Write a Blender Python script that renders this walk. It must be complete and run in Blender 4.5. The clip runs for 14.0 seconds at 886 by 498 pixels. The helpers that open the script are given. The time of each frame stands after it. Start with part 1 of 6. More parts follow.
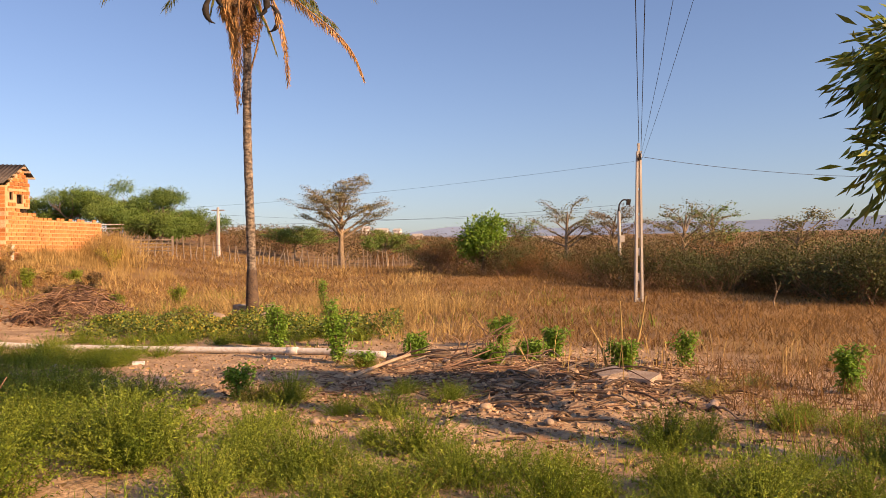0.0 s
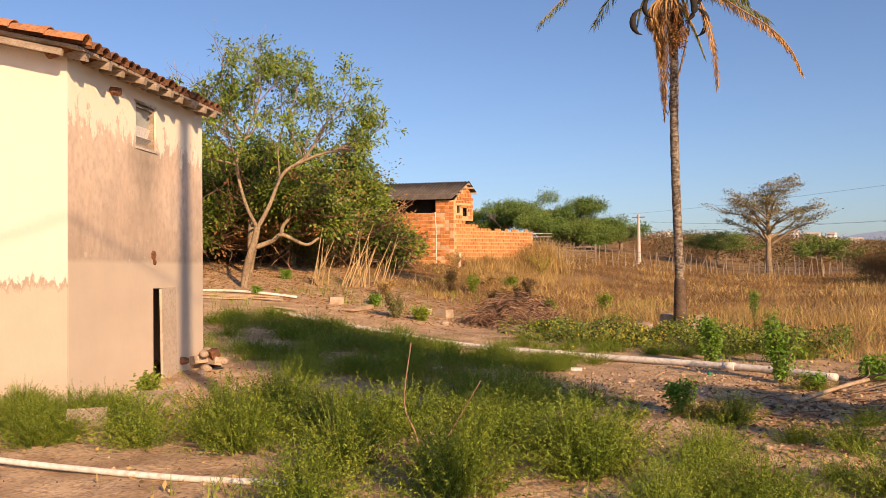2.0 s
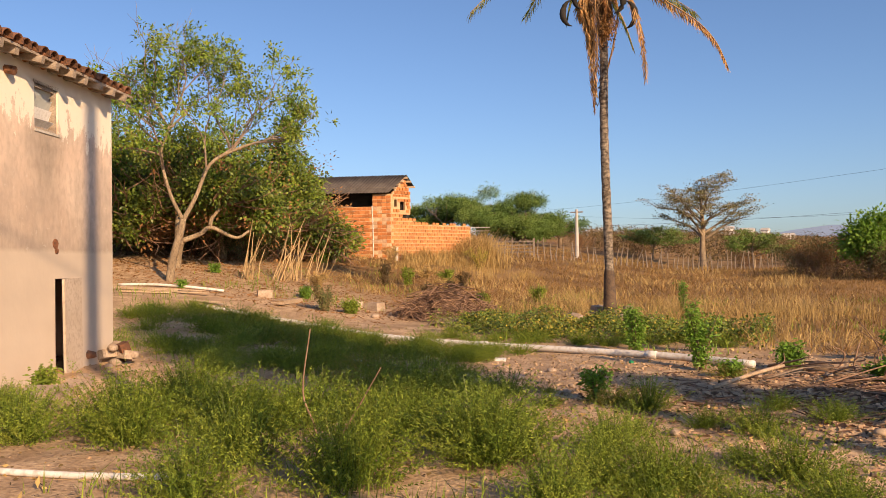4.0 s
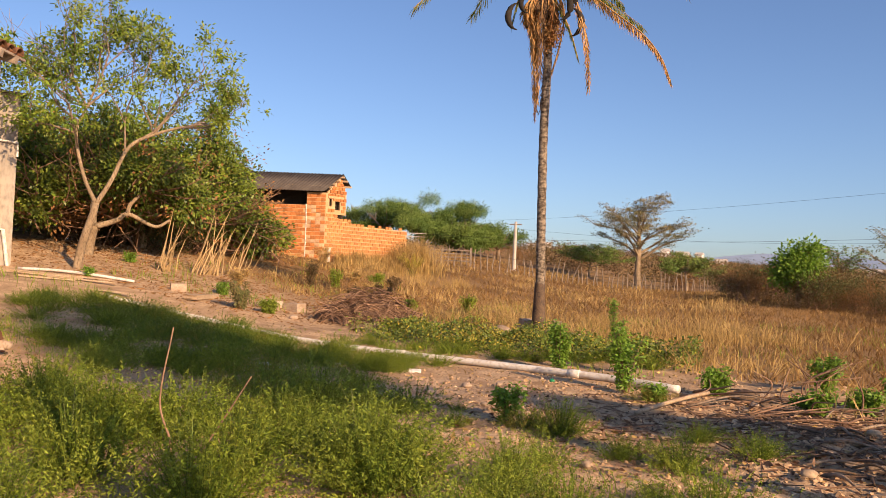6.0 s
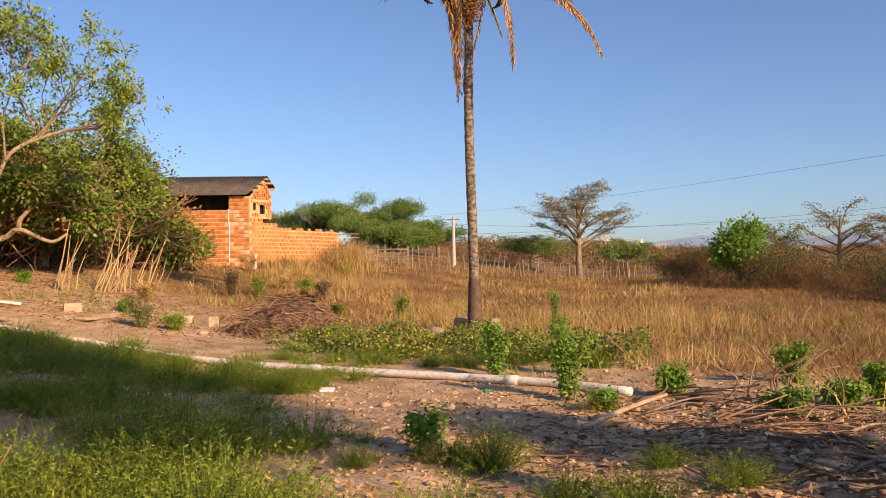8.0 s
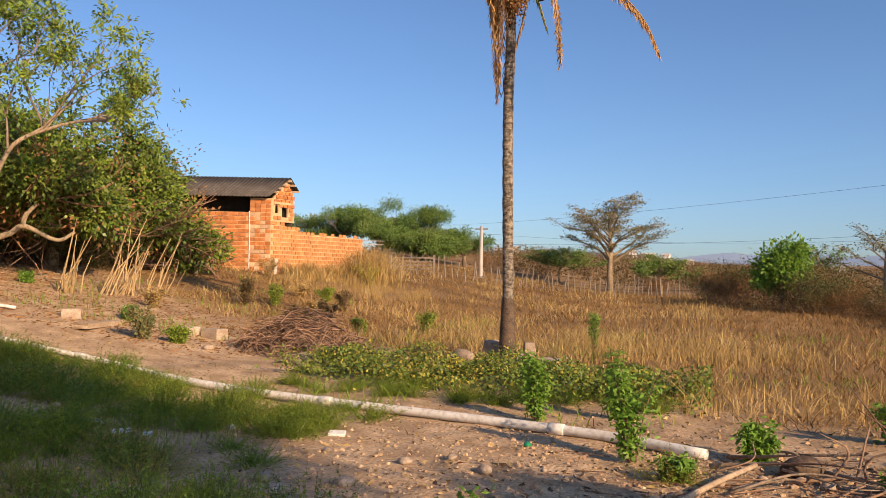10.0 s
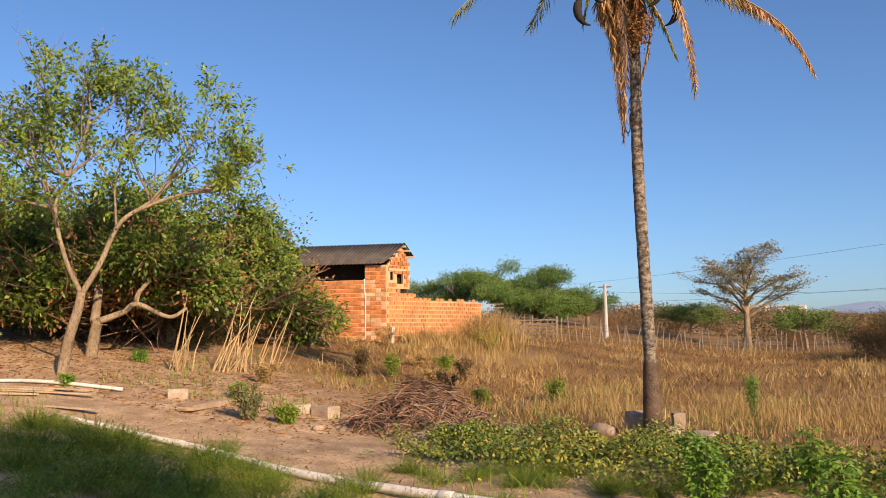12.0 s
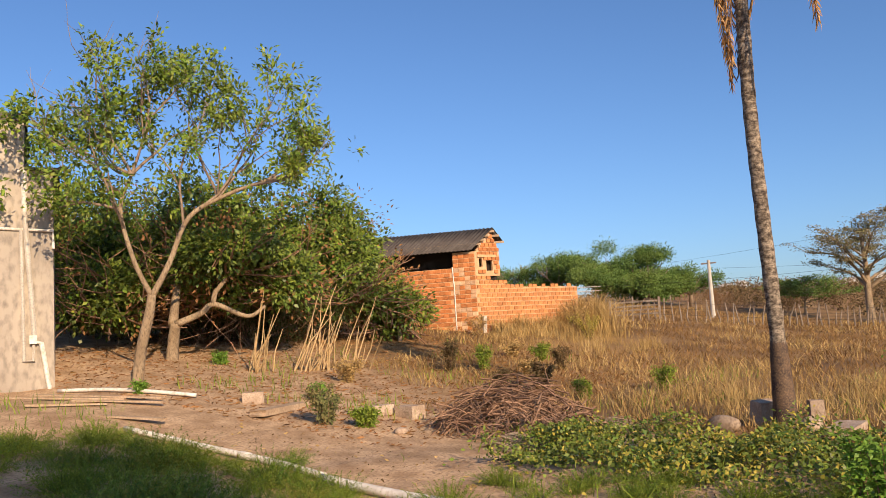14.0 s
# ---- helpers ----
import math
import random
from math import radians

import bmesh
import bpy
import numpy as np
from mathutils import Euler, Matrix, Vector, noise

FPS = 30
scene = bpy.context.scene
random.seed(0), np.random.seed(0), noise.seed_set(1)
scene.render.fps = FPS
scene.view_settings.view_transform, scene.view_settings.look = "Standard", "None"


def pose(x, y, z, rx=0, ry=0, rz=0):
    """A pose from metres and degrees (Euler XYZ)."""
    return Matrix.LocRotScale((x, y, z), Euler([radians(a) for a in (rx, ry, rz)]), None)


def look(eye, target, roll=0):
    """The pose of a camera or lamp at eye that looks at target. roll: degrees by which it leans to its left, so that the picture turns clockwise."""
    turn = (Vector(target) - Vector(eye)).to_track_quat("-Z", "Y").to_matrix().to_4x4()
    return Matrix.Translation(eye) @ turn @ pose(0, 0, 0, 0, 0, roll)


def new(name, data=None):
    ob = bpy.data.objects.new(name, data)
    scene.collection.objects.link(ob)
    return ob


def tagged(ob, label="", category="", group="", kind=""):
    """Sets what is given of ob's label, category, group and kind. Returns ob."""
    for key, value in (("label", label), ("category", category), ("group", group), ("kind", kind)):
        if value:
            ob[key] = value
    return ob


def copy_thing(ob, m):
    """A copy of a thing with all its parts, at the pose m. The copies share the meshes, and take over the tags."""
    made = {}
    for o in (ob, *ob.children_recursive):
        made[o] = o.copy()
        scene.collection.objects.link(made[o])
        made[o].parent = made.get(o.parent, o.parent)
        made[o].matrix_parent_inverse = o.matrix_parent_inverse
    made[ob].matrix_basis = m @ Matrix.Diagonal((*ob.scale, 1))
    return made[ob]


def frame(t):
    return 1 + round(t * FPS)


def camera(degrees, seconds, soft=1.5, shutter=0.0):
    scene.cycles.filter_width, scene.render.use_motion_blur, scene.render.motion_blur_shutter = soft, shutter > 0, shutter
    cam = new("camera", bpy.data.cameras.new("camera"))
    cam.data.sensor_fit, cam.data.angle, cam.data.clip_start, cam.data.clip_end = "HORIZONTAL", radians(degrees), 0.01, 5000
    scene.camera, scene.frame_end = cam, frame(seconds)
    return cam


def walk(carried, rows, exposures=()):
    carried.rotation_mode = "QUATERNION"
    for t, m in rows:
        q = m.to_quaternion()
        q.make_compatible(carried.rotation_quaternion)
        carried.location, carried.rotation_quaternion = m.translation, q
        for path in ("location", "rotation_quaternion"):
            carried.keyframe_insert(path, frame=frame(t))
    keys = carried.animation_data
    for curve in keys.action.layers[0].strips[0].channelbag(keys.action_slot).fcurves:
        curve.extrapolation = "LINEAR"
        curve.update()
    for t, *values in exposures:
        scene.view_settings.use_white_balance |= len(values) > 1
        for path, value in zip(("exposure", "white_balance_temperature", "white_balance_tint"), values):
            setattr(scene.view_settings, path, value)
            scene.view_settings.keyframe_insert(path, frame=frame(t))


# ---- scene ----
cam = camera(56.6, 14.0, soft=0.6)
PATH = [
    (0, (-0.053, 0.108, 1.472), (-0.052, 2.108, 1.497), -1.2),
    (0.5, (-0.091, 0.136, 1.487), (-0.319, 2.123, 1.525), -1.0),
    (1, (-0.084, 0.113, 1.502), (-0.452, 2.078, 1.54), -1.0),
    (1.4, (-0.158, 0.084, 1.535), (-0.842, 1.963, 1.579), -1.0),
    (1.5, (-0.183, 0.082, 1.54), (-0.946, 1.93, 1.589), -1.0),
    (2, (-0.294, 0.066, 1.564), (-1.245, 1.825, 1.62), -0.8),
    (2.5, (-0.298, 0.077, 1.539), (-1.252, 1.834, 1.593), -1.0),
    (3, (-0.213, 0.173, 1.501), (-1.166, 1.931, 1.541), -1.1),
    (3.5, (-0.178, 0.268, 1.513), (-1.088, 2.049, 1.554), -0.9),
    (4, (-0.106, 0.427, 1.456), (-0.936, 2.246, 1.501), -1.0),
    (4.2, (-0.059, 0.542, 1.452), (-0.893, 2.36, 1.489), -0.7),
    (6.3, (-0.174, 1.526, 1.404), (-0.854, 3.406, 1.472), 2.2),
    (6.5, (-0.205, 1.718, 1.395), (-0.88, 3.599, 1.463), 0.3),
    (7, (-0.25, 2.091, 1.374), (-0.824, 4.005, 1.441), -1.3),
    (7.5, (-0.24, 2.535, 1.377), (-0.8, 4.454, 1.439), -1.4),
    (9.8, (-0.873, 4.272, 1.606), (-1.495, 6.171, 1.684), 1.3),
    (10, (-0.89, 4.443, 1.604), (-1.515, 6.341, 1.685), 1.0),
    (10.5, (-0.967, 4.793, 1.613), (-1.697, 6.653, 1.7), 0.8),
    (11, (-1.077, 5.235, 1.613), (-1.963, 7.018, 1.803), 0.6),
    (11.5, (-1.358, 5.632, 1.668), (-2.24, 7.412, 1.901), -0.4),
    (12, (-1.546, 5.924, 1.651), (-2.429, 7.703, 1.886), -1.1),
    (12.5, (-1.716, 6.34, 1.684), (-2.597, 8.119, 1.921), -1.5),
    (13, (-1.836, 6.698, 1.653), (-2.716, 8.475, 1.917), 2.1),
    (13.5, (-1.929, 6.995, 1.666), (-2.96, 8.682, 1.966), 2.3),
    (14, (-2.142, 7.35, 1.669), (-3.223, 9.019, 1.887), -3.6),
]
walk(cam, [(t, look(eye, target, roll)) for t, eye, target, roll in PATH],
     exposures=[(0, 0.66, 7250, 26), (0.5, 0.52, 6700, 17), (1.5, 0.5, 6750, 21), (3, 0.44, 6400, 16), (7, 0.57, 6550, 20), (10, 0.48, 6100, 14), (12.5, 0.46, 5800, 12.5), (14, 0.4, 5750, 12.5)])

# ---- sky and sun ----
SUN_AZ, SUN_EL = radians(121.0), radians(24.0)
world = bpy.data.worlds.new("world")
scene.world = world
world.use_nodes = True
wn = world.node_tree
sky = wn.nodes.new("ShaderNodeTexSky")
sky.sky_type = "NISHITA"
sky.sun_disc = False
sky.sun_elevation, sky.sun_rotation = SUN_EL, SUN_AZ
sky.altitude, sky.air_density, sky.dust_density, sky.ozone_density = 400, 1.0, 1.4, 4.5
wn.links.new(sky.outputs[0], wn.nodes["Background"].inputs[0])
wn.nodes["Background"].inputs[1].default_value = 0.101
sun_data = bpy.data.lights.new("sun", "SUN")
sun_data.energy, sun_data.angle, sun_data.color = 5.0, radians(0.6), (1.0, 0.69, 0.38)
sun = new("sun", sun_data)
sun_dir = Vector((math.sin(SUN_AZ) * math.cos(SUN_EL), math.cos(SUN_AZ) * math.cos(SUN_EL), math.sin(SUN_EL)))
sun.matrix_world = look(sun_dir * 60, (0, 0, 0))
scene.view_settings.exposure = 0.0

# ---- materials ----


def mat(name, a, b, c=None, scale=3.0, fine=40.0, rough=0.9, bump=0.3, depth=0.02, island=0.0, obj_random=0.0, translucent=0.0, metal=0.0, stretch=(1, 1, 1)):
    """Two colours mixed by coarse noise, a third by fine noise, with relief; brightness can vary by piece."""
    m = bpy.data.materials.new(name)
    m.use_nodes = True
    nt = m.node_tree
    N, L = nt.nodes, nt.links
    bsdf = N["Principled BSDF"]
    bsdf.inputs["Roughness"].default_value = rough
    bsdf.inputs["Metallic"].default_value = metal
    bsdf.inputs["Specular IOR Level"].default_value = 0.25
    co = N.new("ShaderNodeTexCoord")
    mp = N.new("ShaderNodeMapping")
    mp.inputs["Scale"].default_value = stretch
    L.new(co.outputs["Object"], mp.inputs[0])
    n1 = N.new("ShaderNodeTexNoise")
    n1.inputs["Scale"].default_value, n1.inputs["Detail"].default_value = scale, 6
    n2 = N.new("ShaderNodeTexNoise")
    n2.inputs["Scale"].default_value, n2.inputs["Detail"].default_value = fine, 5
    L.new(mp.outputs[0], n1.inputs["Vector"])
    L.new(mp.outputs[0], n2.inputs["Vector"])
    r1 = N.new("ShaderNodeValToRGB")
    r1.color_ramp.elements[0].position, r1.color_ramp.elements[1].position = 0.36, 0.64
    r1.color_ramp.elements[0].color, r1.color_ramp.elements[1].color = (*a, 1), (*b, 1)
    L.new(n1.outputs["Fac"], r1.inputs[0])
    mix = N.new("ShaderNodeMix")
    mix.data_type = "RGBA"
    r2 = N.new("ShaderNodeMapRange")
    r2.inputs["From Min"].default_value, r2.inputs["From Max"].default_value = 0.45, 0.75
    L.new(n2.outputs["Fac"], r2.inputs["Value"])
    L.new(r2.outputs[0], mix.inputs["Factor"])
    L.new(r1.outputs[0], mix.inputs["A"])
    mix.inputs["B"].default_value = (*(c or b), 1)
    col = mix.outputs["Result"]
    if island or obj_random:
        hs = N.new("ShaderNodeHueSaturation")
        mr = N.new("ShaderNodeMapRange")
        k = island or obj_random
        mr.inputs["To Min"].default_value, mr.inputs["To Max"].default_value = 1 - k, 1 + k
        if island:
            src = N.new("ShaderNodeNewGeometry").outputs["Random Per Island"]
        else:
            src = N.new("ShaderNodeObjectInfo").outputs["Random"]
        L.new(src, mr.inputs["Value"])
        L.new(mr.outputs[0], hs.inputs["Value"])
        L.new(col, hs.inputs["Color"])
        col = hs.outputs[0]
    L.new(col, bsdf.inputs["Base Color"])
    if bump:
        bp = N.new("ShaderNodeBump")
        bp.inputs["Strength"].default_value, bp.inputs["Distance"].default_value = bump, depth
        L.new(n2.outputs["Fac"], bp.inputs["Height"])
        L.new(bp.outputs[0], bsdf.inputs["Normal"])
    if translucent:
        tr = N.new("ShaderNodeBsdfTranslucent")
        L.new(col, tr.inputs["Color"])
        ms = N.new("ShaderNodeMixShader")
        ms.inputs[0].default_value = translucent
        L.new(bsdf.outputs[0], ms.inputs[1])
        L.new(tr.outputs[0], ms.inputs[2])
        L.new(ms.outputs[0], N["Material Output"].inputs[0])
    return m


def ground_material():
    """Pinkish tan dirt, straw litter on the field, moist dark soil in between."""
    m = mat("dirt", (0.37, 0.245, 0.135), (0.61, 0.435, 0.262), (0.24, 0.152, 0.083), scale=2.1, fine=26, bump=0.9, depth=0.022)
    nt = m.node_tree
    N, L = nt.nodes, nt.links
    bsdf = N["Principled BSDF"]
    dirt = bsdf.inputs["Base Color"].links[0].from_socket
    co = N.new("ShaderNodeTexCoord")
    sep = N.new("ShaderNodeSeparateXYZ")
    L.new(co.outputs["Object"], sep.inputs[0])
    # the field begins beyond a line that runs from the branch pile to the brush pile and the shed
    add = N.new("ShaderNodeMath")
    add.operation = "MULTIPLY_ADD"
    add.inputs[1].default_value = 0.55
    L.new(sep.outputs["X"], add.inputs[0])
    L.new(sep.outputs["Y"], add.inputs[2])
    n = N.new("ShaderNodeTexNoise")
    n.inputs["Scale"].default_value, n.inputs["Detail"].default_value = 0.5, 6
    L.new(co.outputs["Object"], n.inputs["Vector"])
    j = N.new("ShaderNodeMath")
    j.operation = "MULTIPLY_ADD"
    j.inputs[1].default_value = 7.0
    L.new(n.outputs["Fac"], j.inputs[0])
    L.new(add.outputs[0], j.inputs[2])
    fac = N.new("ShaderNodeMapRange")
    fac.inputs["From Min"].default_value, fac.inputs["From Max"].default_value = 17.0, 20.5
    L.new(j.outputs[0], fac.inputs["Value"])
    straw = N.new("ShaderNodeTexNoise")
    straw.inputs["Scale"].default_value, straw.inputs["Detail"].default_value = 0.22, 9
    L.new(co.outputs["Object"], straw.inputs["Vector"])
    ramp = N.new("ShaderNodeValToRGB")
    e = ramp.color_ramp.elements
    e[0].position, e[0].color = 0.35, (0.17, 0.10, 0.042, 1)
    e[1].position, e[1].color = 0.66, (0.35, 0.22, 0.085, 1)
    L.new(straw.outputs["Fac"], ramp.inputs[0])
    mix = N.new("ShaderNodeMix")
    mix.data_type = "RGBA"
    L.new(fac.outputs[0], mix.inputs["Factor"])
    L.new(dirt, mix.inputs["A"])
    L.new(ramp.outputs[0], mix.inputs["B"])
    L.new(mix.outputs["Result"], bsdf.inputs["Base Color"])
    return m


M_GROUND = ground_material()
M_STONE = mat("stone", (0.36, 0.27, 0.19), (0.5, 0.40, 0.30), (0.24, 0.17, 0.12), 6, 40, obj_random=0.15)
M_CLOD = mat("clod", (0.4, 0.27, 0.155), (0.55, 0.395, 0.245), (0.27, 0.175, 0.1), 8, 50, island=0.25)
M_STRAW = mat("straw", (0.42, 0.285, 0.1), (0.58, 0.42, 0.17), (0.27, 0.18, 0.065), 0.25, 3, rough=0.7, bump=0, island=0.3, translucent=0.25)
M_RUSSET = mat("russet_grass", (0.21, 0.115, 0.04), (0.35, 0.21, 0.075), (0.13, 0.075, 0.03), 0.2, 3, rough=0.8, bump=0, island=0.3, translucent=0.2)
M_WEED = mat("weed_green", (0.19, 0.275, 0.028), (0.32, 0.37, 0.05), (0.1, 0.165, 0.018), 2, 14, rough=0.6, bump=0, island=0.4, translucent=0.35)
M_WEED_DRY = mat("weed_drying", (0.3, 0.26, 0.05), (0.4, 0.34, 0.075), (0.2, 0.2, 0.04), 3, 14, rough=0.65, bump=0, island=0.35, translucent=0.3)
M_LEAF_SCRUB = mat("leaf_scrub", (0.05, 0.078, 0.02), (0.1, 0.12, 0.035), (0.15, 0.105, 0.045), 0.5, 5, rough=0.6, bump=0, island=0.4, translucent=0.15)
M_LEAF = mat("leaf", (0.09, 0.18, 0.018), (0.19, 0.27, 0.03), (0.3, 0.3, 0.045), 1.1, 9, rough=0.42, bump=0, island=0.45, translucent=0.22)
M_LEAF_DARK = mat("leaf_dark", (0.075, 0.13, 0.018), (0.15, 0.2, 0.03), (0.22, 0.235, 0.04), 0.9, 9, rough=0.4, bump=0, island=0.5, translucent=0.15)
M_LEAF_FRESH = mat("leaf_fresh", (0.15, 0.28, 0.03), (0.22, 0.35, 0.045), (0.10, 0.21, 0.025), 3, 20, rough=0.45, bump=0, island=0.3, translucent=0.35)
M_LEAF_YELLOW = mat("leaf_yellow", (0.35, 0.30, 0.04), (0.5, 0.4, 0.07), (0.2, 0.24, 0.04), 5, 30, rough=0.5, bump=0, island=0.3, translucent=0.3)
M_LEAF_FAR = mat("leaf_far", (0.125, 0.21, 0.042), (0.195, 0.275, 0.055), (0.08, 0.14, 0.03), 0.4, 5, rough=0.6, bump=0, island=0.3, translucent=0.25)
M_LEAF_DULL = mat("leaf_dull", (0.13, 0.092, 0.04), (0.19, 0.12, 0.053), (0.085, 0.08, 0.033), 0.4, 5, rough=0.7, bump=0, island=0.35, translucent=0.25)
M_LEAF_OLIVE = mat("leaf_olive", (0.13, 0.145, 0.05), (0.195, 0.195, 0.07), (0.22, 0.15, 0.065), 0.5, 4, rough=0.7, bump=0, island=0.35, translucent=0.2)
M_LEAF_UMBRELLA = mat("leaf_umbrella", (0.17, 0.165, 0.065), (0.25, 0.225, 0.095), (0.28, 0.18, 0.085), 0.5, 4, rough=0.7, bump=0, island=0.35, translucent=0.2)
M_LEAF_RUST = mat("leaf_rust", (0.28, 0.13, 0.05), (0.36, 0.19, 0.07), (0.2, 0.13, 0.05), 0.4, 5, rough=0.7, bump=0, island=0.3, translucent=0.25)
M_BARK = mat("bark", (0.22, 0.16, 0.11), (0.36, 0.28, 0.20), (0.14, 0.10, 0.07), 5, 30, bump=0.6, depth=0.02, stretch=(1, 1, 0.3))
M_BARK_PALE = mat("bark_pale", (0.25, 0.185, 0.115), (0.38, 0.295, 0.19), (0.12, 0.085, 0.055), 4, 30, bump=0.5, depth=0.015, stretch=(1, 1, 0.4))
M_TWIG = mat("twig", (0.20, 0.12, 0.075), (0.34, 0.215, 0.135), (0.13, 0.075, 0.05), 2, 30, bump=0.2, island=0.3)
M_PALM_BARK = mat("palm_bark", (0.06, 0.045, 0.034), (0.38, 0.315, 0.235), (0.045, 0.034, 0.026), 11, 30, bump=0.8, depth=0.02, stretch=(1, 1, 1.5))
M_FROND_DRY = mat("frond_dry", (0.46, 0.26, 0.09), (0.60, 0.37, 0.15), (0.30, 0.17, 0.07), 2, 20, rough=0.6, bump=0, island=0.3, translucent=0.25)
M_FROND_DEAD = mat("frond_dead", (0.12, 0.07, 0.04), (0.22, 0.13, 0.07), (0.3, 0.19, 0.1), 2, 20, rough=0.7, bump=0, island=0.3, translucent=0.15)
M_FROND = mat("frond_green", (0.13, 0.17, 0.035), (0.25, 0.25, 0.06), (0.35, 0.28, 0.08), 1.2, 12, rough=0.5, bump=0, island=0.3, translucent=0.3)
M_SPATHE = mat("spathe", (0.05, 0.035, 0.03), (0.12, 0.08, 0.05), (0.2, 0.13, 0.07), 6, 40, rough=0.7)
M_BRICK = mat("hollow_brick", (0.46, 0.19, 0.065), (0.58, 0.27, 0.1), (0.34, 0.125, 0.045), 4, 60, bump=0.35, depth=0.006, obj_random=0.22)
M_BRICK_ROW = mat("brick_row", (0.45, 0.165, 0.05), (0.57, 0.235, 0.08), (0.26, 0.09, 0.035), 4, 60, bump=0.35, depth=0.006, island=0.25)
M_BRICK_PALE = mat("limed_brick", (0.52, 0.33, 0.19), (0.62, 0.44, 0.29), (0.45, 0.24, 0.11), 5, 50, bump=0.35, depth=0.006, island=0.2)
M_MORTAR = mat("mortar", (0.56, 0.345, 0.18), (0.66, 0.43, 0.24), (0.44, 0.25, 0.125), 5, 50, bump=0.5, depth=0.01)
M_VERGE_TILE = mat("verge_clay", (0.40, 0.18, 0.085), (0.5, 0.25, 0.12), (0.22, 0.11, 0.06), 3, 25, bump=0.3, depth=0.006, obj_random=0.2)
M_TILE = mat("clay_tile", (0.12, 0.06, 0.036), (0.33, 0.14, 0.066), (0.045, 0.032, 0.026), 3, 25, bump=0.4, depth=0.008, obj_random=0.35)
M_RAFTER = mat("weathered_timber", (0.30, 0.24, 0.18), (0.44, 0.36, 0.28), (0.2, 0.15, 0.11), 4, 35, bump=0.4, depth=0.006, stretch=(1, 1, 4))
M_PIPE = mat("white_pipe", (0.66, 0.62, 0.55), (0.78, 0.75, 0.68), (0.5, 0.43, 0.35), 3, 18, rough=0.45, bump=0.1, depth=0.004)
M_CONCRETE = mat("concrete", (0.46, 0.42, 0.36), (0.57, 0.53, 0.46), (0.36, 0.33, 0.28), 2, 30, bump=0.3, depth=0.006)
M_CORRUGATED = mat("fibre_cement", (0.09, 0.075, 0.065), (0.14, 0.12, 0.1), (0.06, 0.05, 0.045), 3, 25, bump=0.3, depth=0.006)
M_WIRE = mat("wire", (0.03, 0.03, 0.035), (0.05, 0.05, 0.05), None, 2, 20, bump=0)
# brick with the shed's inside shade put into its near-black colour
M_SHADED_BRICK = mat("shaded_brick", (0.035, 0.028, 0.022), (0.055, 0.04, 0.03), None, 4, 30, bump=0.3, depth=0.01)
M_DARK = mat("dark_interior", (0.02, 0.018, 0.016), (0.035, 0.03, 0.025), None, 2, 20, bump=0)
M_WHITE = mat("white_paint", (0.72, 0.70, 0.66), (0.8, 0.79, 0.76), (0.6, 0.57, 0.52), 3, 30, bump=0.1, depth=0.004)
M_POST = mat("fence_post", (0.21, 0.165, 0.12), (0.34, 0.275, 0.21), (0.16, 0.125, 0.095), 3, 20, bump=0.4, depth=0.01)
# the air's haze is put into the hills' blue colour; there is no volume
M_HILL_HAZE = mat("hills_haze_blue", (0.20, 0.28, 0.42), (0.23, 0.31, 0.46), None, 0.002, 0.02, bump=0)
M_CANE = mat("cane", (0.36, 0.25, 0.115), (0.49, 0.36, 0.185), (0.24, 0.155, 0.07), 3, 20, rough=0.6, bump=0.1, obj_random=0.2)
M_PLANK = mat("plank", (0.38, 0.28, 0.18), (0.5, 0.38, 0.255), (0.26, 0.18, 0.115), 3, 30, bump=0.4, depth=0.006)
M_DOOR = mat("door_paint", (0.46, 0.37, 0.28), (0.54, 0.44, 0.34), (0.38, 0.3, 0.23), 2, 20, bump=0.2, depth=0.005)
M_GLASS = mat("louvre_glass", (0.35, 0.38, 0.38), (0.5, 0.52, 0.5), None, 3, 20, rough=0.15, bump=0)
M_PLASTIC_GREEN = mat("green_plastic", (0.02, 0.22, 0.09), (0.03, 0.28, 0.12), None, 5, 30, rough=0.4, bump=0)


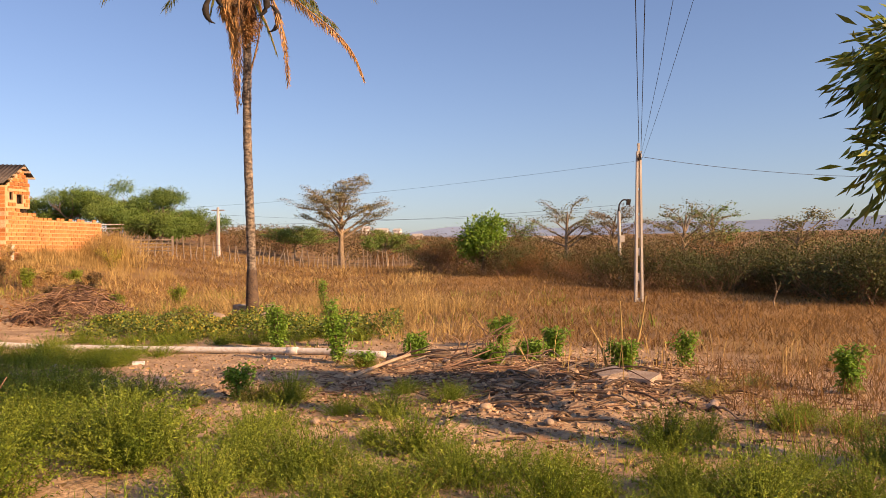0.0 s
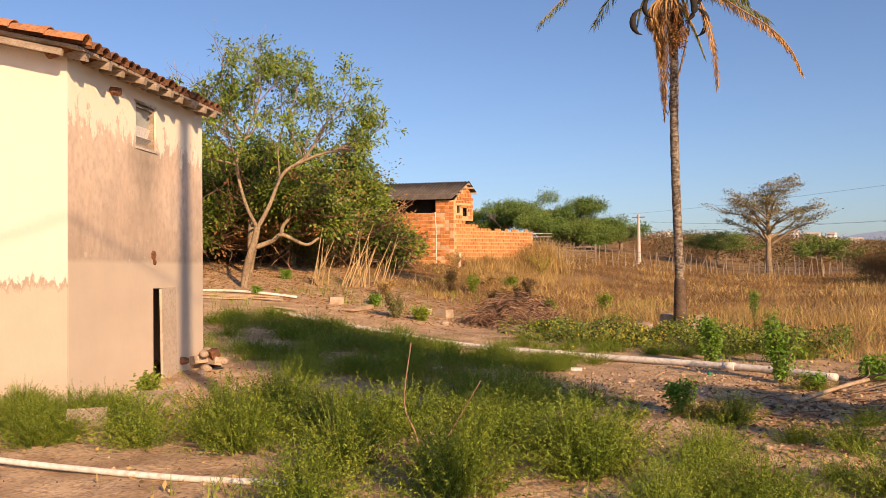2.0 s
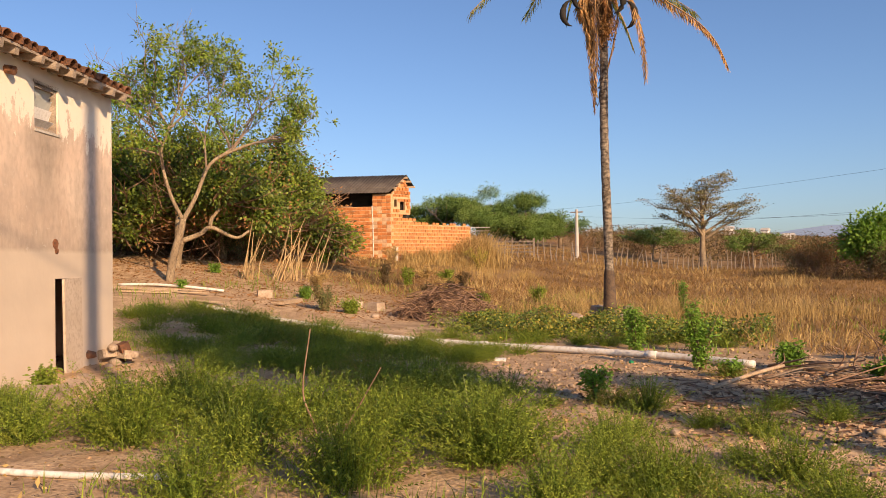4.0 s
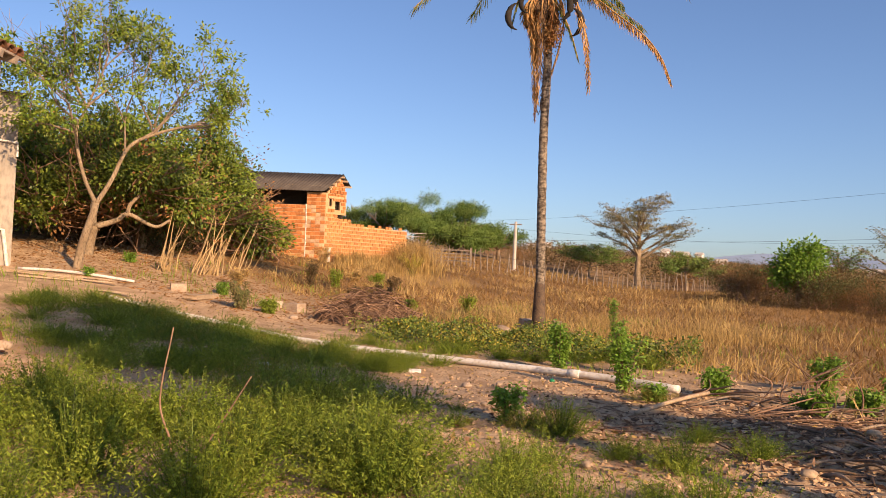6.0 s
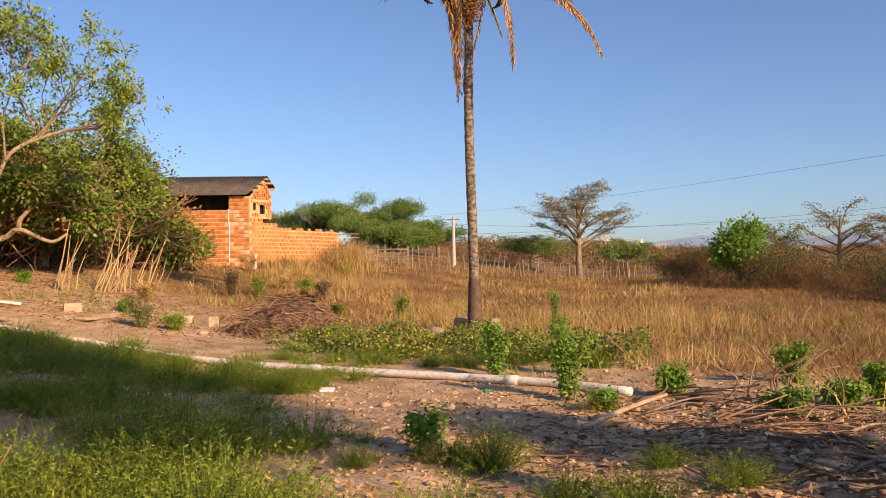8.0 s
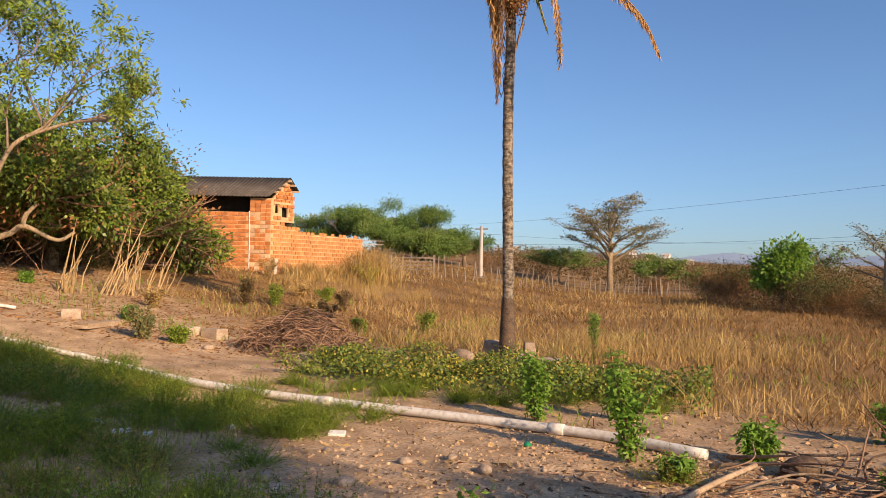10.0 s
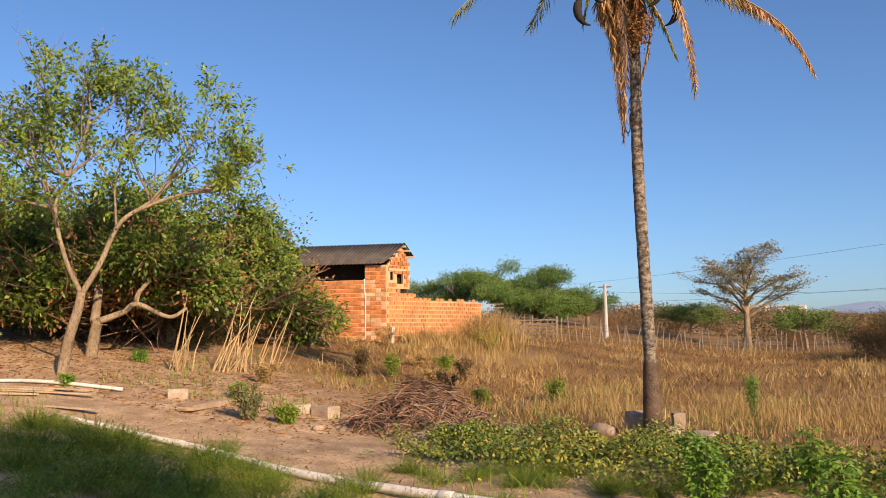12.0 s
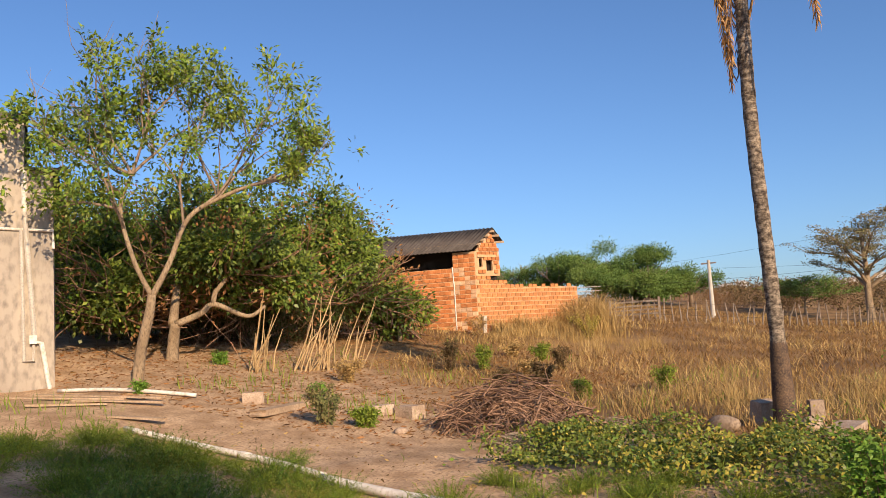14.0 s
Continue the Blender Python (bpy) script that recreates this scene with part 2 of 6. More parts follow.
def plaster(name, low):
    """Old lime wash over grey cement render: pale at the top, flaked to grey, a patched cement band at the foot (height low)."""
    m = mat(name, (0.59, 0.445, 0.34), (0.69, 0.55, 0.43), (0.47, 0.36, 0.28), 1.3, 14, bump=0.35, depth=0.01, stretch=(1, 1, 0.55))
    nt = m.node_tree
    N, L = nt.nodes, nt.links
    bsdf = N["Principled BSDF"]
    grey = bsdf.inputs["Base Color"].links[0].from_socket
    co = N.new("ShaderNodeTexCoord")
    sep = N.new("ShaderNodeSeparateXYZ")
    L.new(co.outputs["Object"], sep.inputs[0])
    n = N.new("ShaderNodeTexNoise")
    n.inputs["Scale"].default_value, n.inputs["Detail"].default_value = 3.4, 12
    n.inputs["Roughness"].default_value = 0.74
    st = N.new("ShaderNodeMapping")
    st.inputs["Scale"].default_value = (1.7, 1.7, 0.6)
    L.new(co.outputs["Object"], st.inputs[0])
    L.new(st.outputs[0], n.inputs["Vector"])

    def ramp_z(lo, hi, jitter):
        j = N.new("ShaderNodeMath")
        j.operation = "MULTIPLY_ADD"
        j.inputs[1].default_value = jitter
        L.new(n.outputs["Fac"], j.inputs[0])
        L.new(sep.outputs["Z"], j.inputs[2])
        r = N.new("ShaderNodeMapRange")
        r.inputs["From Min"].default_value, r.inputs["From Max"].default_value = lo + jitter / 2, hi + jitter / 2
        L.new(j.outputs[0], r.inputs["Value"])
        return r.outputs[0]

    def mixed(fac, a, rgb):
        x = N.new("ShaderNodeMix")
        x.data_type = "RGBA"
        L.new(fac, x.inputs["Factor"])
        L.new(a, x.inputs["A"])
        x.inputs["B"].default_value = (*rgb, 1)
        return x.outputs["Result"]

    streak = N.new("ShaderNodeTexNoise")
    streak.inputs["Scale"].default_value, streak.inputs["Detail"].default_value = 2.2, 7
    sm = N.new("ShaderNodeMapping")
    sm.inputs["Scale"].default_value = (0.8, 0.8, 1.0)
    L.new(co.outputs["Object"], sm.inputs[0])
    L.new(sm.outputs[0], streak.inputs["Vector"])
    sr = N.new("ShaderNodeMapRange")
    sr.inputs["From Min"].default_value, sr.inputs["From Max"].default_value, sr.inputs["To Max"].default_value = 0.42, 0.72, 0.75
    L.new(streak.outputs["Fac"], sr.inputs["Value"])
    grey = mixed(sr.outputs[0], grey, (0.40, 0.325, 0.26))
    damp = N.new("ShaderNodeMapRange")
    damp.inputs["From Min"].default_value, damp.inputs["From Max"].default_value = 1.0, 0.0
    damp.inputs["To Max"].default_value = 0.62
    L.new(ramp_z(1.7, 2.5, 1.7), damp.inputs["Value"])
    grey = mixed(damp.outputs[0], grey, (0.30, 0.245, 0.19))
    col = mixed(ramp_z(low[0], low[0] + 0.05, low[1]), grey, (0.78, 0.70, 0.575))
    # flecks of old wash over the foot band, and mould run down from the window
    fleck = N.new("ShaderNodeTexNoise")
    fleck.inputs["Scale"].default_value, fleck.inputs["Detail"].default_value, fleck.inputs["Roughness"].default_value = 7.0, 12, 0.8
    L.new(co.outputs["Object"], fleck.inputs["Vector"])
    fr = N.new("ShaderNodeMapRange")
    fr.inputs["From Min"].default_value, fr.inputs["From Max"].default_value, fr.inputs["To Max"].default_value = 0.57, 0.64, 0.55
    L.new(fleck.outputs["Fac"], fr.inputs["Value"])
    col = mixed(fr.outputs[0], col, (0.66, 0.58, 0.48))
    if low[3]:
        mould = None
        for axis, lo, hi, a, z in (("X", low[3] - 0.5, low[3] - 0.1, 0.0, 1.0), ("X", low[3] + 0.1, low[3] + 0.5, 1.0, 0.0), ("Z", 1.9, 3.0, 0.0, 1.0), ("Z", 3.2, 3.25, 1.0, 0.0)):
            r = N.new("ShaderNodeMapRange")
            r.inputs["From Min"].default_value, r.inputs["From Max"].default_value = lo, hi
            r.inputs["To Min"].default_value, r.inputs["To Max"].default_value = a, z
            L.new(sep.outputs[axis], r.inputs["Value"])
            if mould is None:
                mould = r.outputs[0]
            else:
                k = N.new("ShaderNodeMath")
                k.operation = "MULTIPLY"
                L.new(mould, k.inputs[0])
                L.new(r.outputs[0], k.inputs[1])
                mould = k.outputs[0]
        k = N.new("ShaderNodeMath")
        k.operation = "MULTIPLY"
        L.new(mould, k.inputs[0])
        L.new(n.outputs["Fac"], k.inputs[1])
        col = mixed(k.outputs[0], col, (0.13, 0.115, 0.09))
    if low[2]:
        band = N.new("ShaderNodeMath")
        band.operation = "SUBTRACT"
        band.inputs[0].default_value = 1.0
        L.new(ramp_z(low[2] - 0.03, low[2] + 0.03, 0.12 if low[3] else 0.7), band.inputs[1])
        lowcol = N.new("ShaderNodeMix")
        lowcol.data_type = "RGBA"
        L.new(streak.outputs["Fac"], lowcol.inputs["Factor"])
        lowcol.inputs["A"].default_value, lowcol.inputs["B"].default_value = (0.60, 0.50, 0.39, 1), (0.47, 0.385, 0.30, 1)
        x = N.new("ShaderNodeMix")
        x.data_type = "RGBA"
        L.new(band.outputs[0], x.inputs["Factor"])
        L.new(col, x.inputs["A"])
        L.new(lowcol.outputs["Result"], x.inputs["B"])
        col = x.outputs["Result"]
    L.new(col, bsdf.inputs["Base Color"])
    return m


M_PLASTER = plaster("flaked_plaster", (3.3, 2.4, 1.75, 1.62))
M_PLASTER_GABLE = plaster("gable_plaster", (1.5, 0.9, 1.45, 0))
M_RENDER = mat("tank_render", (0.32, 0.28, 0.23), (0.50, 0.44, 0.355), (0.22, 0.195, 0.165), 0.7, 10, bump=0.3, depth=0.01, stretch=(1, 1, 0.5))

# ---- mesh helpers ----


class Build:
    """Collects vertices and faces of one mesh."""

    def __init__(self):
        self.v, self.f = [], []

    def add(self, verts, faces):
        k = len(self.v)
        self.v.extend([tuple(p) for p in verts])
        self.f.extend([tuple(i + k for i in q) for q in faces])

    def tube(self, pts, radii, seg=7, cap=True):
        pts = [Vector(p) for p in pts]
        ring, faces = [], []
        up = Vector((0.31, 0.17, 0.93))
        for i, p in enumerate(pts):
            d = (pts[min(i + 1, len(pts) - 1)] - pts[max(i - 1, 0)]).normalized()
            a = d.cross(up)
            if a.length < 0.1:
                a = d.cross(Vector((1, 0, 0)))
            a.normalize()
            b = d.cross(a)
            r = radii[i]
            for s in range(seg):
                w = 2 * math.pi * s / seg
                ring.append(p + a * (r * math.cos(w)) + b * (r * math.sin(w)))
        for i in range(len(pts) - 1):
            for s in range(seg):
                t = (s + 1) % seg
                faces.append((i * seg + s, i * seg + t, (i + 1) * seg + t, (i + 1) * seg + s))
        if cap:
            faces.append(tuple(range(seg - 1, -1, -1)))
            faces.append(tuple((len(pts) - 1) * seg + s for s in range(seg)))
        self.add(ring, faces)

    def box(self, m, sx, sy, sz, jitter=0.0, rng=None):
        """A box of full sizes, centred, posed by the matrix m."""
        vs = []
        for x in (-1, 1):
            for y in (-1, 1):
                for z in (-1, 1):
                    p = Vector((x * sx / 2, y * sy / 2, z * sz / 2))
                    if jitter:
                        p += Vector((rng.uniform(-1, 1), rng.uniform(-1, 1), rng.uniform(-1, 1))) * jitter
                    vs.append(m @ p)
        self.add(vs, [(0, 1, 3, 2), (4, 6, 7, 5), (0, 4, 5, 1), (2, 3, 7, 6), (0, 2, 6, 4), (1, 5, 7, 3)])

    def mesh(self, name, material, smooth=False):
        me = bpy.data.meshes.new(name)
        me.from_pydata(self.v, [], self.f)
        if isinstance(material, (list, tuple)):
            for q in material:
                me.materials.append(q)
        else:
            me.materials.append(material)
        if smooth:
            me.polygons.foreach_set("use_smooth", [True] * len(me.polygons))
        me.update()
        return me


def part(name, b, material, parent, label="", smooth=False, bevel=0.0):
    ob = new(name, b.mesh(name, material, smooth))
    ob.parent = parent
    if label:
        ob["label"] = label
    if bevel:
        mod = ob.modifiers.new("edge", "BEVEL")
        mod.width, mod.segments, mod.limit_method = bevel, 2, "ANGLE"
    return ob


def thing(name, label, category, at=(0, 0, 0), group="", rz=0.0):
    ob = new(name)
    ob.empty_display_size = 0.1
    ob.matrix_world = pose(*at, 0, 0, rz)
    return tagged(ob, label, category, group)


def flakes(points, along, length, width, rng, fold=0.15, face=None):
    """Many small pointed leaves: a folded rhombus each, at points, lying along the given ways; face: the ways that their upper sides tend to turn to. numpy arrays."""
    n = len(points)
    points, along = np.asarray(points, float), np.asarray(along, float)
    along = along / np.maximum(np.linalg.norm(along, axis=1, keepdims=True), 1e-6)
    r = rng.normal(size=(n, 3))
    if face is not None:
        r = face + 0.42 * r
    side = np.cross(along, r)
    side /= np.maximum(np.linalg.norm(side, axis=1, keepdims=True), 1e-6)
    up = np.cross(side, along)
    length, width = np.broadcast_to(length, n)[:, None], np.broadcast_to(width, n)[:, None]
    mid = points + along * length * 0.45
    v = np.stack([points, mid + side * width / 2 + up * width * fold, points + along * length - up * length * 0.12, mid - side * width / 2 + up * width * fold], 1)
    return v.reshape(-1, 3)


def quads(name, v, material, parent=None, label=""):
    """An object of separate quads."""
    ob = quads_object(name, v, material, parent, label)
    if parent is not None:
        ob["kind"] = "stuff"
    return ob


def quads_object(name, v, material, parent=None, label=""):
    """An object of separate quads out of an array of corners."""
    n = len(v) // 4
    me = bpy.data.meshes.new(name)
    me.vertices.add(n * 4)
    me.vertices.foreach_set("co", np.asarray(v, np.float32).ravel())
    me.loops.add(n * 4)
    me.loops.foreach_set("vertex_index", np.arange(n * 4, dtype=np.int32))
    me.polygons.add(n)
    me.polygons.foreach_set("loop_start", np.arange(0, n * 4, 4, dtype=np.int32))
    me.materials.append(material)
    me.update(calc_edges=True)
    ob = new(name, me)
    if parent is not None:
        ob.parent = parent
    if label:
        ob["label"] = label
    return ob


LIGHT = np.array(sun_dir) * 0.65 + (0, 0, 0.35)


def curve_points(pts, n=6):
    """Smooth points through a polyline (Catmull-Rom)."""
    p = [Vector(q) for q in pts]
    p = [p[0] * 2 - p[1]] + p + [p[-1] * 2 - p[-2]]
    out = []
    for i in range(1, len(p) - 2):
        for k in range(n):
            t = k / n
            out.append(0.5 * (2 * p[i] + (p[i + 1] - p[i - 1]) * t + (2 * p[i - 1] - 5 * p[i] + 4 * p[i + 1] - p[i + 2]) * t * t + (3 * p[i] - p[i - 1] - 3 * p[i + 1] + p[i + 2]) * t ** 3))
    out.append(p[-2])
    return out


def taper(n, a, b):
    return [a + (b - a) * i / (n - 1) for i in range(n)]


# ---- ground ----


def soft(v, k):
    v = v / k
    return k * (v if v > 30 else math.log1p(math.exp(v)))


def base_ground(x, y):
    z = 0.16 * (soft(-x - 8.5, 1.2) - soft(-x - 32, 4))
    z -= 0.045 * (soft(x - 1.0, 2.0) - soft(x - 45, 8))
    z += 0.02 * soft(y - 20, 4) + 0.008 * soft(y - 90, 20)
    z -= 0.32 * math.exp(-((x + 17.4) ** 2 + (y - 15.4) ** 2) / 3.0)
    return z


def ground(x, y):
    z = base_ground(x, y)
    near = math.exp(-(max(0.0, math.hypot(x + 3, (y - 9) * 0.8) - 9) / 6) ** 2)
    z += near * 0.05 * noise.noise((x * 0.55, y * 0.55, 3.1))
    bare = math.exp(-(((x - 0.6) / 3.4) ** 2 + ((y - 9.6) / 3.0) ** 2))
    z += near * (0.014 + 0.055 * bare) * noise.fractal((x * 2.3, y * 2.3, 7.7), 1.0, 2.0, 2)
    z += 0.14 * math.exp(-(((x - 1.2) / 1.6) ** 2 + ((y - 9.6) / 1.5) ** 2))
    if y > 60:
        z += 0.6 * min(1, (y - 60) / 80) * noise.noise((x * 0.02, y * 0.02, 1.0))
    return z


def spaced(lo, hi, step, far_lo, far_hi, growth):
    mid = list(np.arange(lo, hi + 1e-6, step))
    a, s = [], step
    p = lo
    while p > far_lo:
        s *= growth
        p -= s
        a.append(p)
    b, s, p = [], step, hi
    while p < far_hi:
        s *= growth
        p += s
        b.append(p)
    return a[::-1] + mid + b


def build_ground():
    xs = spaced(-12.0, 5.5, 0.10, -1800, 1800, 1.17)
    ys = spaced(2.2, 18.0, 0.10, -400, 2600, 1.15)
    b = Build()
    nx = len(xs)
    b.v = [(x, y, ground(x, y)) for y in ys for x in xs]
    b.f = [(j * nx + i, j * nx + i + 1, (j + 1) * nx + i + 1, (j + 1) * nx + i) for j in range(len(ys) - 1) for i in range(nx - 1)]
    ob = new("ground", b.mesh("ground", M_GROUND, True))
    tagged(ob, "dry pinkish tan dirt ground with straw-covered field", "ground", kind="structure")


build_ground()


def on(x, y, dz=0.0):
    return Vector((x, y, ground(x, y) + dz))


# ---- far distance ----


def build_hills():
    rng = random.Random(5)
    for k, (dist, rise) in enumerate(((2100, 30), (2450, 52))):
        b = Build()
        n = 150
        for i in range(n + 1):
            a = radians(-60 + 120 * i / n)
            h = rise + 26 * noise.fractal((i * 0.09 + k * 31, k * 7.0, 2.0), 1.0, 2.0, 4)
            x, y = dist * math.sin(a), dist * math.cos(a)
            b.v += [(x, y, 0), (x, y, 40 + max(6, h)), (x * 1.08, y * 1.08, 0)]
        for i in range(n):
            q = i * 3
            b.f += [(q, q + 3, q + 4, q + 1), (q + 1, q + 4, q + 5, q + 2)]
        tagged(new("backdrop", b.mesh("backdrop", M_HILL_HAZE, True)), "far hills along the horizon, coloured haze blue", "hills", kind="structure")


build_hills()


def far_house(x, y, w, d, h):
    z = ground(x, y) - 1
    t = thing("far_house", "small white house far off beyond the scrub", "house", (x, y, z), group="town in the distance", rz=random.uniform(-20, 20))
    b = Build()
    b.box(pose(0, 0, h / 2), w, d, h)
    part("wall", b, M_WHITE, t)
    b = Build()
    b.add([(-w / 2 - 0.4, -d / 2 - 0.4, h), (w / 2 + 0.4, -d / 2 - 0.4, h), (w / 2 + 0.4, d / 2 + 0.4, h), (-w / 2 - 0.4, d / 2 + 0.4, h), (-w / 2, 0, h + d * 0.25), (w / 2, 0, h + d * 0.25)],
          [(0, 1, 5, 4), (2, 3, 4, 5), (0, 4, 3), (1, 2, 5), (0, 3, 2, 1)])
    part("roof", b, M_CONCRETE, t)
    for i in range(2):
        b = Build()
        b.box(pose((i - 0.5) * w * 0.5, -d / 2 - 0.02, h * 0.55), w * 0.14, 0.08, h * 0.35)
        part("window", b, M_DARK, t)


for hx, hy, hw, hh in ((-52, 430, 9, 6), (-40, 430, 6, 8), (-33, 445, 10, 6), (-24, 440, 5, 7), (-116, 460, 9, 10), (-106, 450, 6, 11), (-14, 460, 8, 5), (-70, 440, 7, 6), (60, 470, 9, 5), (30, 460, 6, 6)):
    far_house(hx, hy, hw * 0.7, 5, hh * 0.62)

# ---- two-storey plastered house ----
HOUSE = (-8.23, 6.15, 0.0)


def holed_wall(b, x0, x1, z0, z1, y0, y1, holes):
    """A wall along x with its thickness from y0 to y1 and oblong holes (x0, x1, z0, z1) through it."""
    xs = sorted({x0, x1, *[h[0] for h in holes], *[h[1] for h in holes]})
    zs = sorted({z0, z1, *[h[2] for h in holes], *[h[3] for h in holes]})
    nx, nz = len(xs) - 1, len(zs) - 1

    def solid(i, k):
        return 0 <= i < nx and 0 <= k < nz and not any(h[0] <= xs[i] and xs[i + 1] <= h[1] and h[2] <= zs[k] and zs[k + 1] <= h[3] for h in holes)

    w, base = nz + 1, len(b.v)
    back = (nx + 1) * w
    for y in (y0, y1):
        b.v += [(x, y, z) for x in xs for z in zs]
    at = lambda i, k, s=0: base + i * w + k + s * back
    for i in range(nx):
        for k in range(nz):
            if not solid(i, k):
                continue
            b.f += [(at(i, k), at(i + 1, k), at(i + 1, k + 1), at(i, k + 1)), (at(i, k, 1), at(i, k + 1, 1), at(i + 1, k + 1, 1), at(i + 1, k, 1))]
            for di, dk, p, q in ((-1, 0, (i, k), (i, k + 1)), (1, 0, (i + 1, k + 1), (i + 1, k)), (0, -1, (i + 1, k), (i, k)), (0, 1, (i, k + 1), (i + 1, k + 1))):
                if not solid(i + di, k + dk):
                    b.f.append((at(*p), at(*q), at(*q, 1), at(*p, 1)))


def build_house():
    t = thing("house", "tall narrow house with flaking cream plaster over grey cement", "house", HOUSE, rz=110.56)
    L, D, H = 3.33, 4.6, 4.05
    slope = 0.24
    b = Build()
    holed_wall(b, -0.12, L, -0.6, H, 0, 0.2, [(1.79, 2.43, 0.08, 1.40), (1.35, 1.89, 3.23, 3.79)])
    part("wall", b, M_PLASTER, t, "flaking facade with a grey patched cement band at its foot")

    def gable(x0, x1, material):
        b = Build()
        prof = [(0.004, -0.6), (D, -0.6), (D, H + slope * D * 0.5), (D * 0.62, H + slope * D * 0.62), (0.004, H)]
        v = [(x0, y, z) for y, z in prof] + [(x1, y, z) for y, z in prof]
        n = len(prof)
        b.add(v, [tuple(range(n)), tuple(range(2 * n - 1, n - 1, -1))] + [(i, n + i, n + (i + 1) % n, (i + 1) % n) for i in range(n)])
        part("gable_wall", b, material, t, "cream painted gable wall peeling at its foot")

    gable(-0.135, 0.07, M_PLASTER_GABLE)
    gable(L - 0.2, L + 0.012, M_PLASTER_GABLE)
    b = Build()
    b.box(pose(L / 2, D - 0.1, 1.8), L - 0.4, 0.2, 4.8)
    part("rear_wall", b, M_PLASTER_GABLE, t)
    # roof deck
    b = Build()
    x0, x1, y0, yr = -0.42, L + 0.05, -0.3, D * 0.62
    z = lambda y: H + 0.015 + slope * y
    zr = z(yr)
    b.add([(x0, y0, z(y0)), (x1, y0, z(y0)), (x1, yr, zr), (x0, yr, zr), (x0, D + 0.4, zr - 0.5), (x1, D + 0.4, zr - 0.5),
           (x0, y0, z(y0) + 0.03), (x1, y0, z(y0) + 0.03), (x1, yr, zr + 0.03), (x0, yr, zr + 0.03), (x0, D + 0.4, zr - 0.47), (x1, D + 0.4, zr - 0.47)],
          [(0, 3, 2, 1), (3, 4, 5, 2), (6, 7, 8, 9), (9, 8, 11, 10), (0, 1, 7, 6), (1, 2, 8, 7), (2, 5, 11, 8), (0, 6, 9, 3), (3, 9, 10, 4), (4, 10, 11, 5)])
    part("roof_deck", b, M_RAFTER, t)
    rng = random.Random(2)
    ang = math.degrees(math.atan(slope))
    for i in range(10):
        b = Build()
        b.box(pose(0, 0, 0), 0.075, 1.3, 0.085, 0.004, rng)
        r = part("rafter", b, M_RAFTER, t, "weathered rafter tail")
        x = -0.2 + i * 0.37 + rng.uniform(-0.03, 0.03)
        r.matrix_local = pose(x, 0.33 + rng.uniform(-0.05, 0.03), H - 0.03 + slope * 0.33, ang, 0, rng.uniform(-2, 2))
    # one curved clay tile, then its copies
    b = Build()
    seg, ln = 7, 0.46
    rows = []
    for yy, r in ((0, 0.098), (ln, 0.078)):
        for rr in (r, r - 0.014):
            rows.append([(rr * math.cos(math.pi * s / seg), yy, rr * math.sin(math.pi * s / seg)) for s in range(seg + 1)])
    for r in rows:
        b.v += r
    w = seg + 1
    for s in range(seg):
        b.f += [(s, s + 1, 2 * w + s + 1, 2 * w + s), (w + s, 3 * w + s, 3 * w + s + 1, w + s + 1), (s, w + s, w + s + 1, s + 1)]
    me = b.mesh("roof_tile", M_TILE, True)
    verge = b.mesh("verge_tile", M_VERGE_TILE, True)
    for c in range(19):
        for k in range(9):
            o = new("roof_tile", me)
            o.parent = t
            y = -0.33 + k * 0.38
            o.matrix_local = pose(x0 + 0.1 + c * 0.194 + rng.uniform(-0.012, 0.012), y + rng.uniform(-0.03, 0.03), z(y) + 0.035 + rng.uniform(0, 0.015), ang - 2.5, rng.uniform(-4, 4), rng.uniform(-3, 3))
    for c in range(19):
        o = new("roof_tile", me)
        o.parent = t
        o.matrix_local = pose(x0 + 0.2 + c * 0.194, -0.27, z(-0.27) + 0.135, ang, 180, 0)
    # tiles that cap the verge
    for k in range(8):
        o = new("verge_tile", verge)
        o.parent = t
        y = -0.42 + k * 0.42
        o.matrix_local = pose(x0 - 0.02, y, z(y) + 0.07, ang - 2, 0, rng.uniform(-3, 3))
    b = Build()
    b.box(pose(x0 + 0.03, yr / 2, (z(y0) + zr) / 2 - 0.035, ang, 0, 0), 0.04, yr - y0, 0.07)
    part("verge_board", b, M_RAFTER, t)
    # window with tilted louvres
    b = Build()
    for bx, bz, sx, sz in ((1.37, 3.51, 0.04, 0.56), (1.87, 3.51, 0.04, 0.56), (1.62, 3.77, 0.46, 0.04), (1.62, 3.25, 0.46, 0.04)):
        b.box(pose(bx, 0.07, bz), sx, 0.09, sz)
    win = part("window", b, M_RAFTER, t, "small louvred window with dirty panes")
    for i in range(4):
        b = Build()
        b.box(pose(1.62, 0.09, 3.33 + i * 0.125, -68 if i else -40, 0, 0), 0.46, 0.14, 0.008)
        part("louvre", b, M_GLASS if i > 1 else M_WHITE, win)
    b = Build()
    b.box(pose(1.62, 0.07, 3.215), 0.56, 0.17, 0.03)
    part("window_sill", b, M_CONCRETE, t)
    b = Build()
    b.box(pose(1.62, 0.05, 3.81), 0.6, 0.1, 0.04)
    part("lintel", b, M_RAFTER, t)
    # door leaf ajar
    b = Build()
    b.box(pose(0.27, 0, 0.66), 0.54, 0.03, 1.32, 0.008, rng)
    d = part("door", b, M_DOOR, t, "low plain grey-beige door standing ajar")
    d.matrix_local = pose(2.43, -0.01, 0.08, 0, 1.2, 180 + 6)
    # broken clay spout high on the facade and a hole in the plaster
    b = Build()
    b.tube([(0.77, 0.05, 3.82), (0.77, -0.11, 3.79)], [0.05, 0.055], 8)
